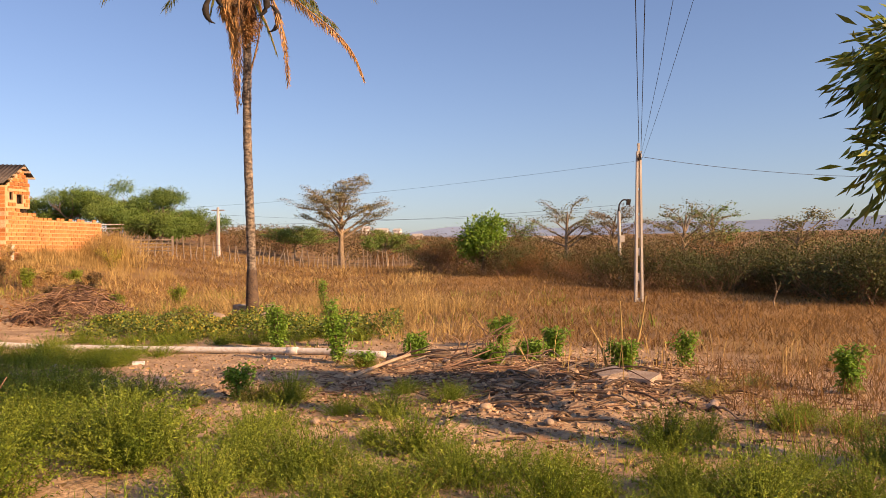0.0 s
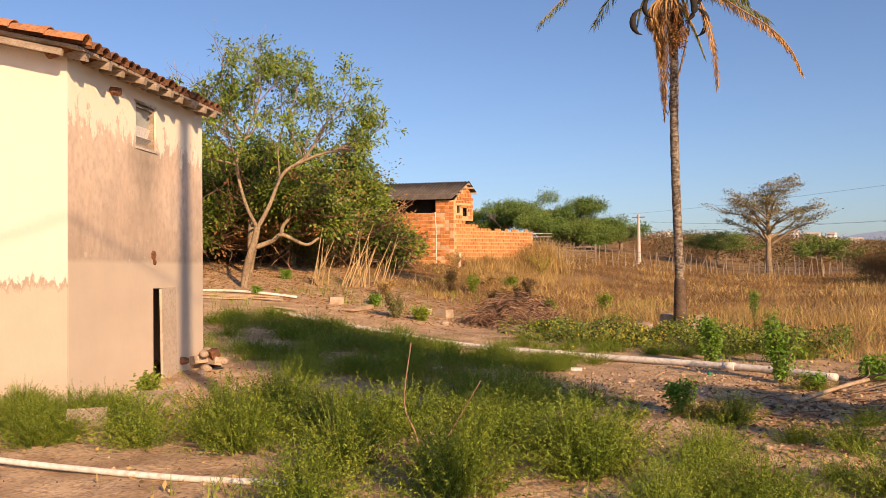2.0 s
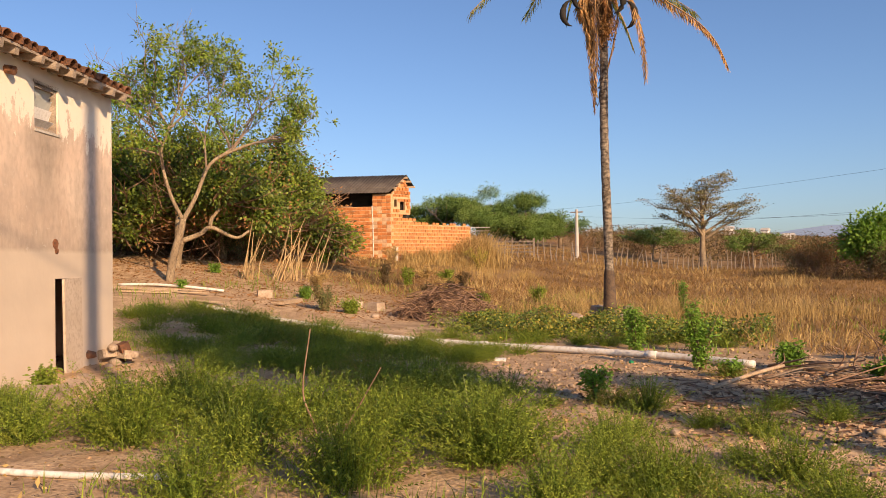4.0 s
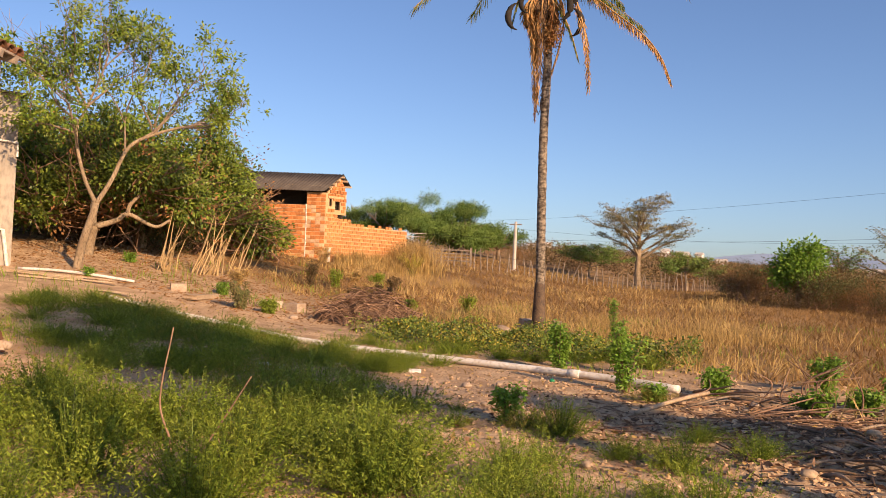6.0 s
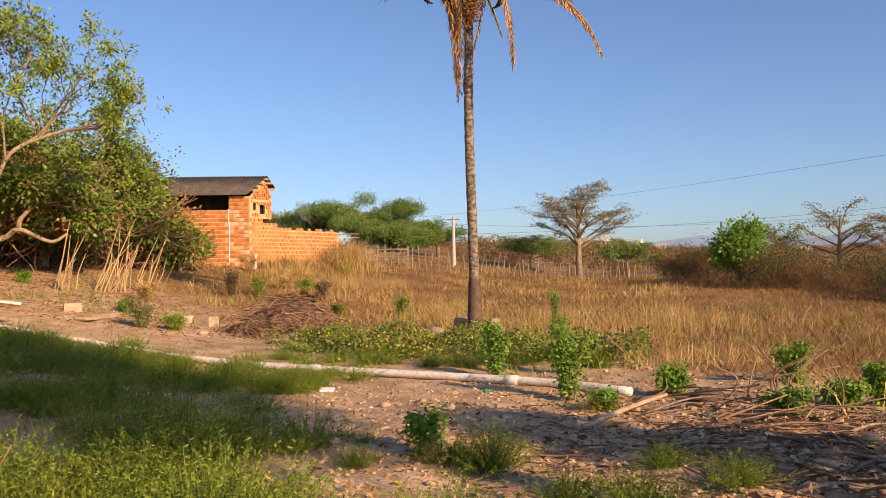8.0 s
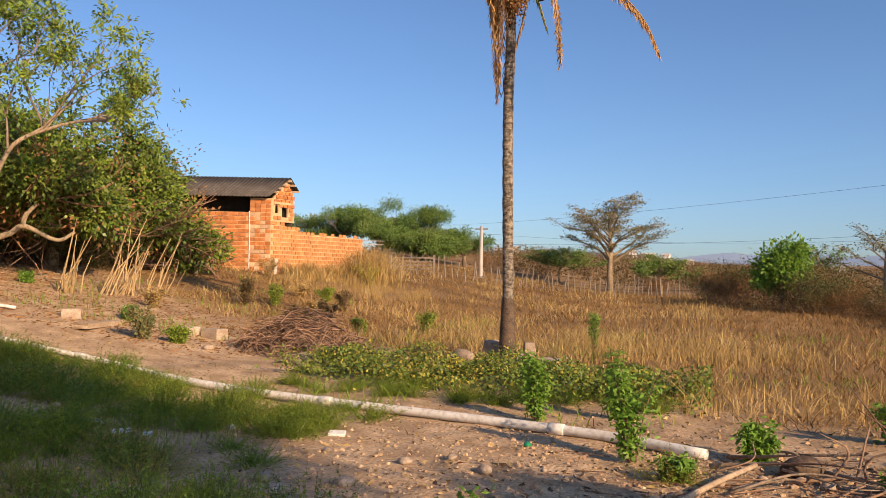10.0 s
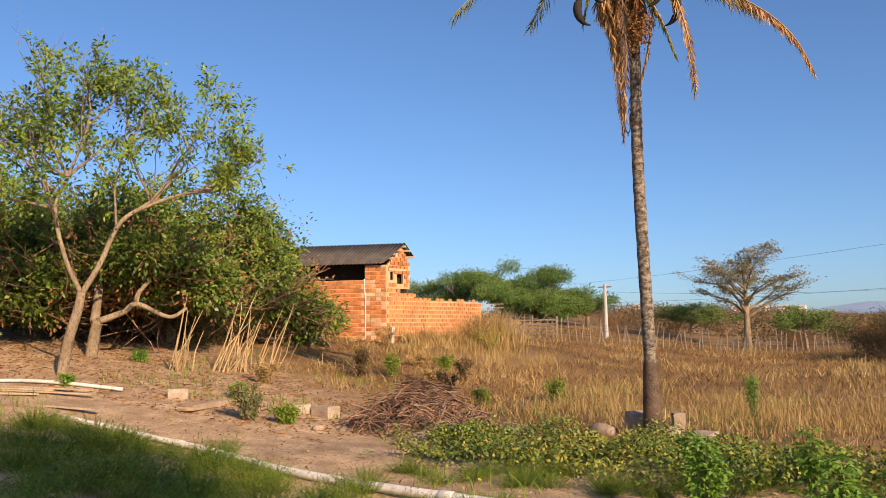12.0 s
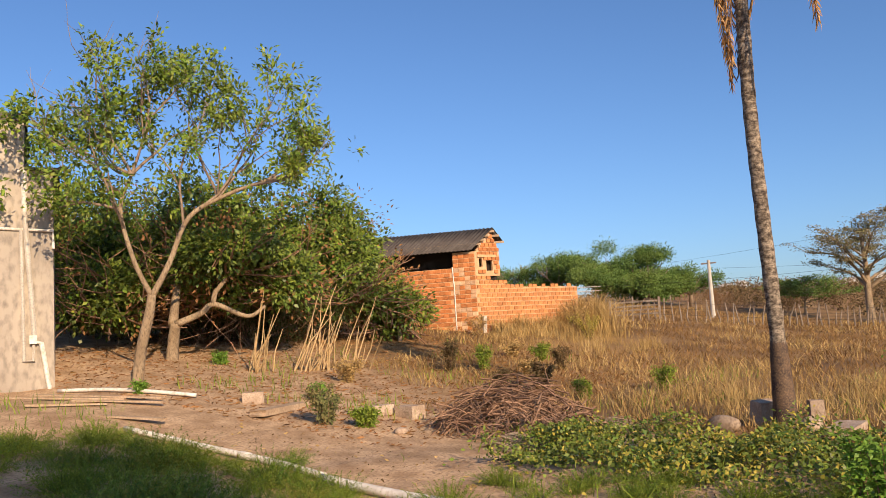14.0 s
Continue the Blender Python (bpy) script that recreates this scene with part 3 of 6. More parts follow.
    part("clay_spout", b, M_TILE, t, "broken clay spout")
    b = Build()
    b.tube([(1.8, 0.01, 1.84), (1.8, -0.012, 1.84)], [0.075, 0.06], 7)
    b.tube([(1.83, 0.01, 1.75), (1.83, -0.012, 1.75)], [0.05, 0.04], 6)
    part("patch", b, M_TILE, t, "chipped patch showing red brick")
    # dark floor and rooms within
    b = Build()
    b.box(pose(L / 2, D / 2, 2.6), L - 0.4, D - 0.4, 0.12)
    part("inner_floor", b, M_DARK, t)
    b = Build()
    b.box(pose(L / 2, D / 2, 0.02), L - 0.4, D - 0.4, 0.1)
    part("ground_floor", b, M_DARK, t)


build_house()

# ---- rear block with water pipes ----


def build_tank_block():
    t = thing("water_tank_block", "tall grey rendered water tank block with white pipes", "building", (-17.2, 16.6, 0), rz=58.0)
    # local x runs away along the seen face, y inward
    b = Build()
    b.box(pose(-0.26, 1.3, 2.9), 0.52, 2.6, 5.1)
    part("low_wall", b, M_RENDER, t)
    b = Build()
    b.box(pose(-2.0, 1.28, 3.3), 3.0, 2.6, 6.3)
    part("tank_wall", b, M_RENDER, t)
    b = Build()
    b.box(pose(-2.0, 1.28, 6.5), 3.06, 2.7, 0.16)
    part("coping", b, M_CORRUGATED, t, "black stained coping")
    b = Build()
    b.box(pose(-0.18, 1.25, 5.47), 0.62, 2.75, 0.05)
    part("cover_slab", b, M_CORRUGATED, t)

    def pipe(pts, r, m=M_PIPE):
        b = Build()
        b.tube([(-x, y, z) for x, y, z in pts], [r] * len(pts), 8)
        part("pipe", b, m, t)

    pipe([(0.62, -0.06, 5.42), (0.5, -0.06, 5.42), (0.5, -0.06, 4.6)], 0.05)
    pipe([(0.5, -0.06, 4.62), (0.34, -0.06, 2.2)], 0.05, M_CONCRETE)
    pipe([(0.56, -0.05, 4.3), (0.52, -0.05, 1.75), (0.36, -0.05, 1.75), (0.36, -0.05, 2.1)], 0.035, M_CONCRETE)
    pipe([(0.95, -0.05, 4.3), (0.0, -0.05, 4.25), (0.0, -0.05, 3.9)], 0.03)
    pipe([(0.34, -0.06, 2.1), (0.22, -0.06, 2.08), (0.06, -0.06, 1.0), (0.0, -0.06, 0.98)], 0.045)
    b = Build()
    b.box(pose(-0.36, -0.06, 2.15), 0.13, 0.12, 0.16)
    part("valve_box", b, M_PIPE, t)


build_tank_block()

# ---- brick shed with a walled yard ----
SHED = (-18.2, 34.35, 0.0)


def build_shed():
    t = thing("brick_shed", "unplastered orange hollow-brick shed with a dark corrugated roof", "shed", SHED, rz=68.4)
    z0 = 1.78
    course, bl = 0.172, 0.235

    def top(x):
        """The ragged top of the yard wall along its run."""
        if x < 0.5:
            return 4.12 - 0.2 * x
        if x < 1.9:
            return 4.02 - 0.26 * (x - 0.5)
        return 3.66 + 0.02 * math.sin(x * 7)

    def skew(b):
        """The front wall and roof run off at a blunt angle from the yard wall."""
        b.v = [(x - 0.66 * y, 0.75 * y, z) for x, y, z in b.v]
        return b

    rng = random.Random(11)
    # mortar cores: yard wall along x, front wall along y
    b = Build()
    prof = [(0.06, z0 - 0.6), (5.27, z0 - 0.6)] + [(x, top(x) - 0.12) for x in (5.27, 4.0, 3.0, 1.9, 1.2, 0.5, 0.06)]
    n = len(prof)
    b.add([(x, 0.012, z) for x, z in prof] + [(x, 0.12, z) for x, z in prof], [tuple(range(n)), tuple(range(2 * n - 1, n - 1, -1))] + [(i, n + i, n + (i + 1) % n, (i + 1) % n) for i in range(n)])
    part("yard_wall", b, M_MORTAR, t)
    b = Build()
    holed_wall(b, 0.9, 5.2, z0 - 0.6, 4.36, -0.12, -0.012, [])
    b.v = [(-y, x, z) for x, y, z in b.v]
    part("front_wall", skew(b), M_MORTAR, t)
    b = Build()
    b.box(pose(0.1, 0.46, (z0 - 0.6 + 4.95) / 2), 0.176, 0.88, 4.95 - z0 + 0.6)
    part("pillar", skew(b), M_MORTAR, t)
    b = Build()
    holed_wall(b, 0.1, 1.2, 4.0, 5.0, 0.02, 0.12, [(0.2, 0.36, 4.35, 4.68), (0.55, 0.85, 4.2, 4.6)])
    b.add([(0.1, 0.02, 5.0), (1.2, 0.02, 5.0), (0.8, 0.02, 5.74), (0.1, 0.12, 5.0), (1.2, 0.12, 5.0), (0.8, 0.12, 5.74)], [(0, 1, 2), (3, 5, 4), (0, 2, 5, 3), (1, 4, 5, 2)])
    part("gable_wall", b, M_MORTAR, t)
    b = Build()
    b.box(pose(0.55, 0.0, 4.77), 0.9, 0.08, 0.1)
    part("lintel", b, M_MORTAR, t, "pale concrete lintel")
    # the bricks
    bm = Build()
    bm.box(pose(0, 0, 0), bl - 0.036, 0.05, course - 0.042, 0.004, rng)
    me = bm.mesh("brick", M_BRICK)
    count = 0
    for k in range(14):
        z = z0 + (k + 0.5) * course
        off = (k % 2) * bl / 2
        for i in range(24):
            x = off + (i + 0.5) * bl
            if x > 5.28 or z + course / 2 > top(x) + rng.uniform(-0.02, 0.1):
                continue
            o = new("brick", me)
            o.parent = t
            o.matrix_local = pose(x, 0.008 + rng.uniform(-0.006, 0.006), z + rng.uniform(-0.006, 0.006), 0, rng.uniform(-1.5, 1.5), 0)
            count += 1
    rest, limed = Build(), Build()
    for k in range(15):
        z = z0 + (k + 0.5) * course
        off = (k % 2) * bl / 2
        for i in range(18):
            y = 0.9 + off + (i + 0.5) * bl
            if z < 4.36 and y < 5.1:
                rest.box(pose(0.004 + rng.uniform(-0.005, 0.005), y, z, 0, 0, 90), bl - 0.03, 0.05, course - 0.038, 0.006, rng)
    for k in range(19):
        z = z0 + (k + 0.5) * course
        for i in range(4):
            y = 0.02 + (i + 0.5) * 0.215
            if z < 4.95:
                (limed if z < 4.3 and rng.random() < 0.42 else rest).box(pose(0.002 + rng.uniform(-0.006, 0.006), y, z, 0, 0, 90), 0.182, 0.05, course - 0.038, 0.006, rng)
    gab = Build()
    for k in range(10):
        z = 4.08 + (k + 0.5) * course
        for i in range(6):
            x = 0.1 + (k % 2) * 0.1 + (i + 0.5) * bl * 0.85
            roof = 5.06 + 0.74 * (x - 0.1) if x < 0.8 else 5.6 - 1.5 * (x - 0.8)
            if x > 1.18 or z > roof or any(a - 0.06 < x < c + 0.06 and e - 0.07 < z < g + 0.07 for a, c, e, g in ((0.2, 0.36, 4.35, 4.68), (0.55, 0.85, 4.2, 4.6))):
                continue
            gab.box(pose(x, 0.004 + rng.uniform(-0.004, 0.004), z), bl * 0.85 - 0.028, 0.05, course - 0.038, 0.005, rng)
    o = part("gable_brickwork", gab, M_BRICK_ROW, t, "hollow bricks of the gable")
    o["kind"] = "stuff"
    o = part("brick_course", skew(rest), M_BRICK_ROW, t, "courses of hollow bricks in pale mortar")
    o["kind"] = "stuff"
    o = part("limed_brick_course", skew(limed), M_BRICK_PALE, t, "bricks of the pillar smeared with pale mortar")
    o["kind"] = "stuff"
    # roof of corrugated sheets, front and back slope
    for nm, xa, za, xb, zb in (("front_roof", -0.34, 4.98, 0.8, 5.86), ("back_roof", 0.8, 5.86, 1.3, 5.3)):
        b = Build()
        cols = 150
        for i in range(cols + 1):
            y = -0.14 + i * 0.04
            w = 0.022 * math.sin(i * math.pi / 2)
            b.v += [(xa, y, za + w), (xb, y, zb + w), (xa, y, za + w + 0.012), (xb, y, zb + w + 0.012)]
        for i in range(cols):
            q = i * 4
            b.f += [(q, q + 1, q + 5, q + 4), (q + 2, q + 6, q + 7, q + 3), (q, q + 4, q + 6, q + 2), (q + 1, q + 3, q + 7, q + 5)]
        part(nm, skew(b), M_CORRUGATED, t, "dark corrugated fibre-cement roof", smooth=True)
    for i in range(6):
        b = Build()
        f = i / 5
        x = 0.05 + f * 1.15
        zz = 5.24 + 0.74 * (x - 0.05) if x < 0.8 else 5.76 - 1.05 * (x - 0.8)
        b.box(pose(x, 1.5, zz - 0.02), 0.07, 3.4, 0.08, 0.004, rng)
        part("purlin", skew(b), M_PLANK, t, "pale projecting purlin end")
    # walls within, coloured near black for the shade under the roof
    b = Build()
    b.box(pose(1.16, 2.6, 3.4), 0.12, 4.9, 4.1)
    b.box(pose(0.6, 5.2, 3.4), 1.0, 0.1, 4.0)
    part("inner_wall", skew(b), M_SHADED_BRICK, t)
    # leaning concrete post and rods out of the wall's far end
    b = Build()
    b.box(pose(0.16, -0.12, z0 + 0.3, 4, 0, 0), 0.14, 0.1, 0.75)
    part("stub_post", b, M_CONCRETE, t)
    for k in range(2):
        b = Build()
        b.tube([(4.9, 0.05, 3.45 - k * 0.17), (6.6, -0.1, 3.5 - k * 0.17)], [0.018, 0.014], 6)
        part("rod", b, M_CONCRETE, t)
    # water pipe on the pillar
    b = Build()
    b.tube([(-0.02, 0.9, 4.4), (-0.02, 0.86, 3.6), (-0.02, 0.86, 2.0)], [0.02] * 3, 6)
    part("drain_pipe", skew(b), M_PIPE, t)


build_shed()

# ---- palm ----
PALM = Vector((-4.72, 20.2, 0.0))
CROWN = PALM + Vector((-0.03, -0.08, 8.25))
PALM_R, PALM_B = Vector((0.97, 0.24, 0)), Vector((-0.24, 0.97, 0))


def frond(b_rachis, pts, leaf_len, per, rng, hang):
    """A feather leaf: a tapering midrib and two rows of narrow leaflets. Returns the leaflets' corners."""
    c = curve_points(pts, 7)
    b_rachis.tube(c, taper(len(c), 0.028, 0.006), 5)
    p, a, ln = [], [], []
    total = len(c) - 1
    for i in range(int(per)):
        f = 0.12 + 0.88 * i / per
        k = min(int(f * total), total - 1)
        q = c[k].lerp(c[k + 1], f * total - k)
        d = (c[k + 1] - c[k]).normalized()
        side = d.cross(Vector((0, 0, 1)))
        if side.length < 0.15:
            side = Vector((rng.uniform(-1, 1), rng.uniform(-1, 1), 0))
        side.normalize()
        for s in (-1, 1):
            w = d * 0.75 + side * s * rng.uniform(0.4, 0.9) + Vector((0, 0, -hang * rng.uniform(0.6, 1.3)))
            p.append(q)
            a.append(w)
            ln.append(leaf_len * (1 - 0.55 * f) * rng.uniform(0.7, 1.15))
    return flakes(np.array(p), np.array(a), np.array(ln), 0.024, np.random.default_rng(rng.randrange(9999)), 0.3)


def build_palm():
    rng = random.Random(4)
    t = thing("palm_tree", "tall slender palm with dead hanging fronds and few green ones", "palm", (0, 0, 0))
    b = Build()
    c = curve_points([PALM + Vector(q) for q in ((0, 0, -0.2), (0, 0, 0.05), (0, 0, 1.5), (-0.03, -0.02, 3.4), (-0.04, -0.04, 4.9), (0.0, -0.06, 6.4), (-0.01, -0.08, 7.4))] + [CROWN], 8)
    rad = []
    for i, p in enumerate(c):
        z = p.z
        rad.append((0.185 - 0.06 * min(1, max(0, z) / 1.2) - 0.012 * max(0, z - 1.2) / 5 + (0.06 if z > 7.0 else 0)) * (0.93 if i % 2 else 0.86))
    b.tube(c, rad, 12)
    part("trunk", b, M_PALM_BARK, t, "mottled grey palm trunk", smooth=True)
    b = Build()
    foot = [(PALM.x, PALM.y, q) for q in (-0.2, 0.05, 0.4, 0.8, 1.25, 1.4)]
    b.tube(foot, [0.24, 0.19, 0.165, 0.145, 0.125, 0.1], 14)
    part("trunk_foot", b, M_SPATHE, t, "dark brown bare foot of the trunk", smooth=True)
    drop = CROWN.z - 7.55

    def F(name, rel, ln, per, hang, m):
        br = Build()
        pts = [CROWN + PALM_R * r + PALM_B * d + Vector((0, 0, u)) for r, d, u in rel]
        v = frond(br, pts, ln, per, rng, hang)
        o = part(name, br, M_FROND_DRY, t)
        quads("leaf_spray", v, m, o)

    def L(rel):
        """Heights given over the old fronds' level, from the heart of the crown outward."""
        return [(0.03, 0, 0.0)] + [(r, d, u - drop) for r, d, u in rel]

    F("dry_frond", L([(0.5, -0.2, 0.85), (1.5, -0.55, 0.0), (2.13, -0.8, -0.58), (2.5, -0.95, -1.1), (2.72, -1.05, -1.66)]), 0.5, 150, 1.2, M_FROND_DRY)
    F("dry_frond", L([(0.45, -0.3, 0.7), (0.76, -0.7, -0.2), (0.9, -0.9, -1.05), (0.96, -0.9, -1.85)]), 0.45, 120, 1.2, M_FROND_DRY)
    F("green_frond", L([(0.6, 0.3, 1.1), (1.3, 0.6, 0.75), (2.3, 0.8, 0.1)]), 0.8, 120, 1.2, M_FROND)
    F("green_frond", L([(0.5, -0.2, 1.2), (1.1, -0.4, 0.8), (1.7, -0.5, 0.2)]), 0.7, 110, 1.2, M_FROND)
    F("green_frond", L([(0.8, -0.3, 1.6), (2.0, -0.5, 1.4), (3.1, -0.6, 0.45)]), 0.7, 110, 0.9, M_FROND)
    F("green_frond", L([(-0.7, -0.2, 1.6), (-2.0, -0.2, 1.2), (-3.2, -0.2, 0.2)]), 0.7, 110, 0.9, M_FROND)
    F("green_frond", L([(-0.5, 0.5, 1.6), (-1.3, 1.2, 1.4), (-2.0, 1.8, 0.6)]), 0.7, 90, 0.8, M_FROND)
    F("green_frond", L([(0.2, 0.6, 2.0), (0.6, 1.6, 2.3), (0.9, 2.6, 1.6)]), 0.7, 90, 0.8, M_FROND)
    F("green_frond", L([(-0.1, -0.4, 2.0), (-0.2, -1.2, 2.4), (-0.3, -2.2, 1.9)]), 0.7, 90, 0.8, M_FROND)
    F("dry_frond", L([(0.3, -0.1, 0.2), (0.55, -0.1, -0.35), (0.74, -0.1, -0.95)]), 0.4, 60, 0.8, M_FROND)
    F("dry_frond", L([(-0.4, 0, 0.9), (-0.7, 0, 0.5), (-0.85, 0, -0.1)]), 0.5, 70, 1.1, M_FROND)
    # skirt of dead fronds along the trunk
    for i in range(19):
        a = rng.uniform(0, 2 * math.pi)
        r = rng.uniform(0.2, 0.5)
        x, y = r * math.cos(a) - 0.16, r * math.sin(a)
        low = rng.uniform(-2.3, -1.0) if i % 4 else rng.uniform(-3.2, -2.6)
        F("dead_frond", [(x * 0.3, y * 0.3, rng.uniform(-0.2, 0.2)), (x * 1.1, y * 1.1, -0.5), (x * 0.85, y * 0.85, low * 0.6), (x * 0.4 - 0.08, y * 0.4, low)], 0.4, 70, 1.1, (M_FROND_DRY, M_LEAF_RUST, M_FROND_DEAD, M_FROND_DRY, M_FROND_DEAD)[i % 5])
    # woody spathes, like thin dark boats
    for rx, dz, s in ((0.56, 0.42, 1.0), (0.36, 0.12, 1.2), (-0.78, -0.12, 1.15), (0.62, -0.25, 1.2), (-0.55, 0.2, 0.9)):
        b = Build()
        out = math.copysign(1, rx)
        q = []
        for i in range(11):
            w = math.pi * (0.02 + 0.96 * i / 10)
            q.append(CROWN + PALM_R * (rx - out * 0.1 + out * 0.2 * s * math.sin(w)) + PALM_B * (-0.62) + Vector((0, 0, dz - drop + 0.27 * s * math.cos(w))))
        b.tube(q, [0.01 + 0.062 * s * math.sin(math.pi * i / 10) ** 1.5 for i in range(11)], 7)
        part("spathe", b, M_DARK, t, "dark curved woody spathe", smooth=True)
    # fruit bunch
    nr = np.random.default_rng(3)
    pts = nr.normal(size=(900, 3)) * (0.1, 0.1, 0.17)
    base = np.array(CROWN + PALM_R * 0.2 + Vector((0, -0.35, -0.45 - drop)))
    quads("fruit_bunch", flakes(base + pts, nr.normal(size=(900, 3)) + (0, 0, -0.6), 0.055, 0.035, nr), M_LEAF_RUST, t, "dry rusty fruit bunch")


build_palm()

# ---- trees ----


def grow(b, tips, start, way, length, radius, depth, rng, spread=0.6, rise=0.1, kids=(2, 3), seg=6):
    """A bent limb with side limbs; the ends are collected in tips as (place, way)."""
    pts, d, p = [Vector(start)], Vector(way).normalized(), Vector(start)
    n = 4
    for i in range(n):
        d = (d + Vector((rng.uniform(-1, 1), rng.uniform(-1, 1), rng.uniform(-0.7, 0.9))) * 0.2 + Vector((0, 0, rise * 0.3))).normalized()
        p = p + d * length / n
        pts.append(p.copy())
    b.tube(pts, taper(len(pts), radius, radius * 0.55), seg if depth > 1 else 4, cap=False)
    if depth <= 0:
        tips.append((pts[-1], d.copy()))
        tips.append((pts[-2], d.copy()))
        return
    if depth == 1:
        tips.append((pts[-1], d.copy()))
    for i in range(rng.randint(*kids)):
        f = rng.uniform(0.45, 1.0) if i else 1.0
        k = min(int(f * n), n)
        a = (d + Vector((rng.uniform(-1, 1), rng.uniform(-1, 1), rng.uniform(-0.5, 0.8))) * spread * 1.6 + Vector((0, 0, rise))).normalized()
        grow(b, tips, pts[k], a, length * rng.uniform(0.6, 0.85), radius * 0.56, depth - 1, rng, spread, rise, kids, seg)


def tufts(tips, per, radius, length, width, nrng, droop=0.2):
    """Leaves in tufts round limb ends."""
    c = np.repeat(np.array([list(p) for p, _ in tips]), per, 0)
    w = np.repeat(np.array([list(d) for _, d in tips]), per, 0)
    off = nrng.normal(size=c.shape) * radius * 0.55
    along = off * (1.2 / radius) + w * 0.5 + nrng.normal(size=c.shape) * 0.4 + (0, 0, -droop)
    n = len(c)
    return flakes(c + off, along, length * nrng.uniform(0.6, 1.2, n), width * nrng.uniform(0.7, 1.2, n), nrng, 0.15, off * (0.35 / radius) + LIGHT)


def crown_clumps(centre, radii, clumps, per, clump_r, nrng, low=-0.7):
    """Places and outward ways of leaves, in clumps that sit on an uneven round shell."""
    d = nrng.normal(size=(clumps * 3, 3))
    d /= np.linalg.norm(d, axis=1, keepdims=True)
    d = d[d[:, 2] > low][:clumps]
    r = nrng.uniform(0.62, 1.08, len(d))[:, None]
    c = np.array(centre) + d * r * np.array(radii)
    c, w = np.repeat(c, per, 0), np.repeat(d, per, 0)
    off = nrng.normal(size=c.shape) * clump_r * 0.5
    return c + off, w * 0.6 + off / clump_r + nrng.normal(size=c.shape) * 0.5 + (0, 0, -0.25), w * 0.5 + LIGHT


def leafy(parts_of, name, blobs, clumps, per, clump_r, length, width, material, seed, parent, low=-0.7, label="", lumps=0):
    nrng = np.random.default_rng(seed)
    P, W, U = [], [], []
    if lumps:
        split = []
        for centre, radii, share in blobs:
            lump = np.random.default_rng(int(abs(centre[0] * 100)))
            for i in range(lumps):
                d = lump.normal(size=3)
                d /= np.linalg.norm(d)
                d[2] = max(d[2], -0.35)
                f = lump.uniform(0.38, 0.6)
                split.append((np.array(centre) + d * np.array(radii) * 0.66, np.array(radii) * f, share / lumps))
        blobs = split
    for centre, radii, share in blobs:
        p, w, u = crown_clumps(centre, radii, int(clumps * share), per, clump_r, nrng, low)
        P.append(p)
        W.append(w)
        U.append(u)
    P, W, U = np.concatenate(P), np.concatenate(W), np.concatenate(U)
    n = len(P)
    return quads(name, flakes(P, W, length * nrng.uniform(0.6, 1.25, n), width * nrng.uniform(0.7, 1.25, n), nrng, 0.15, U), material, parent, label)


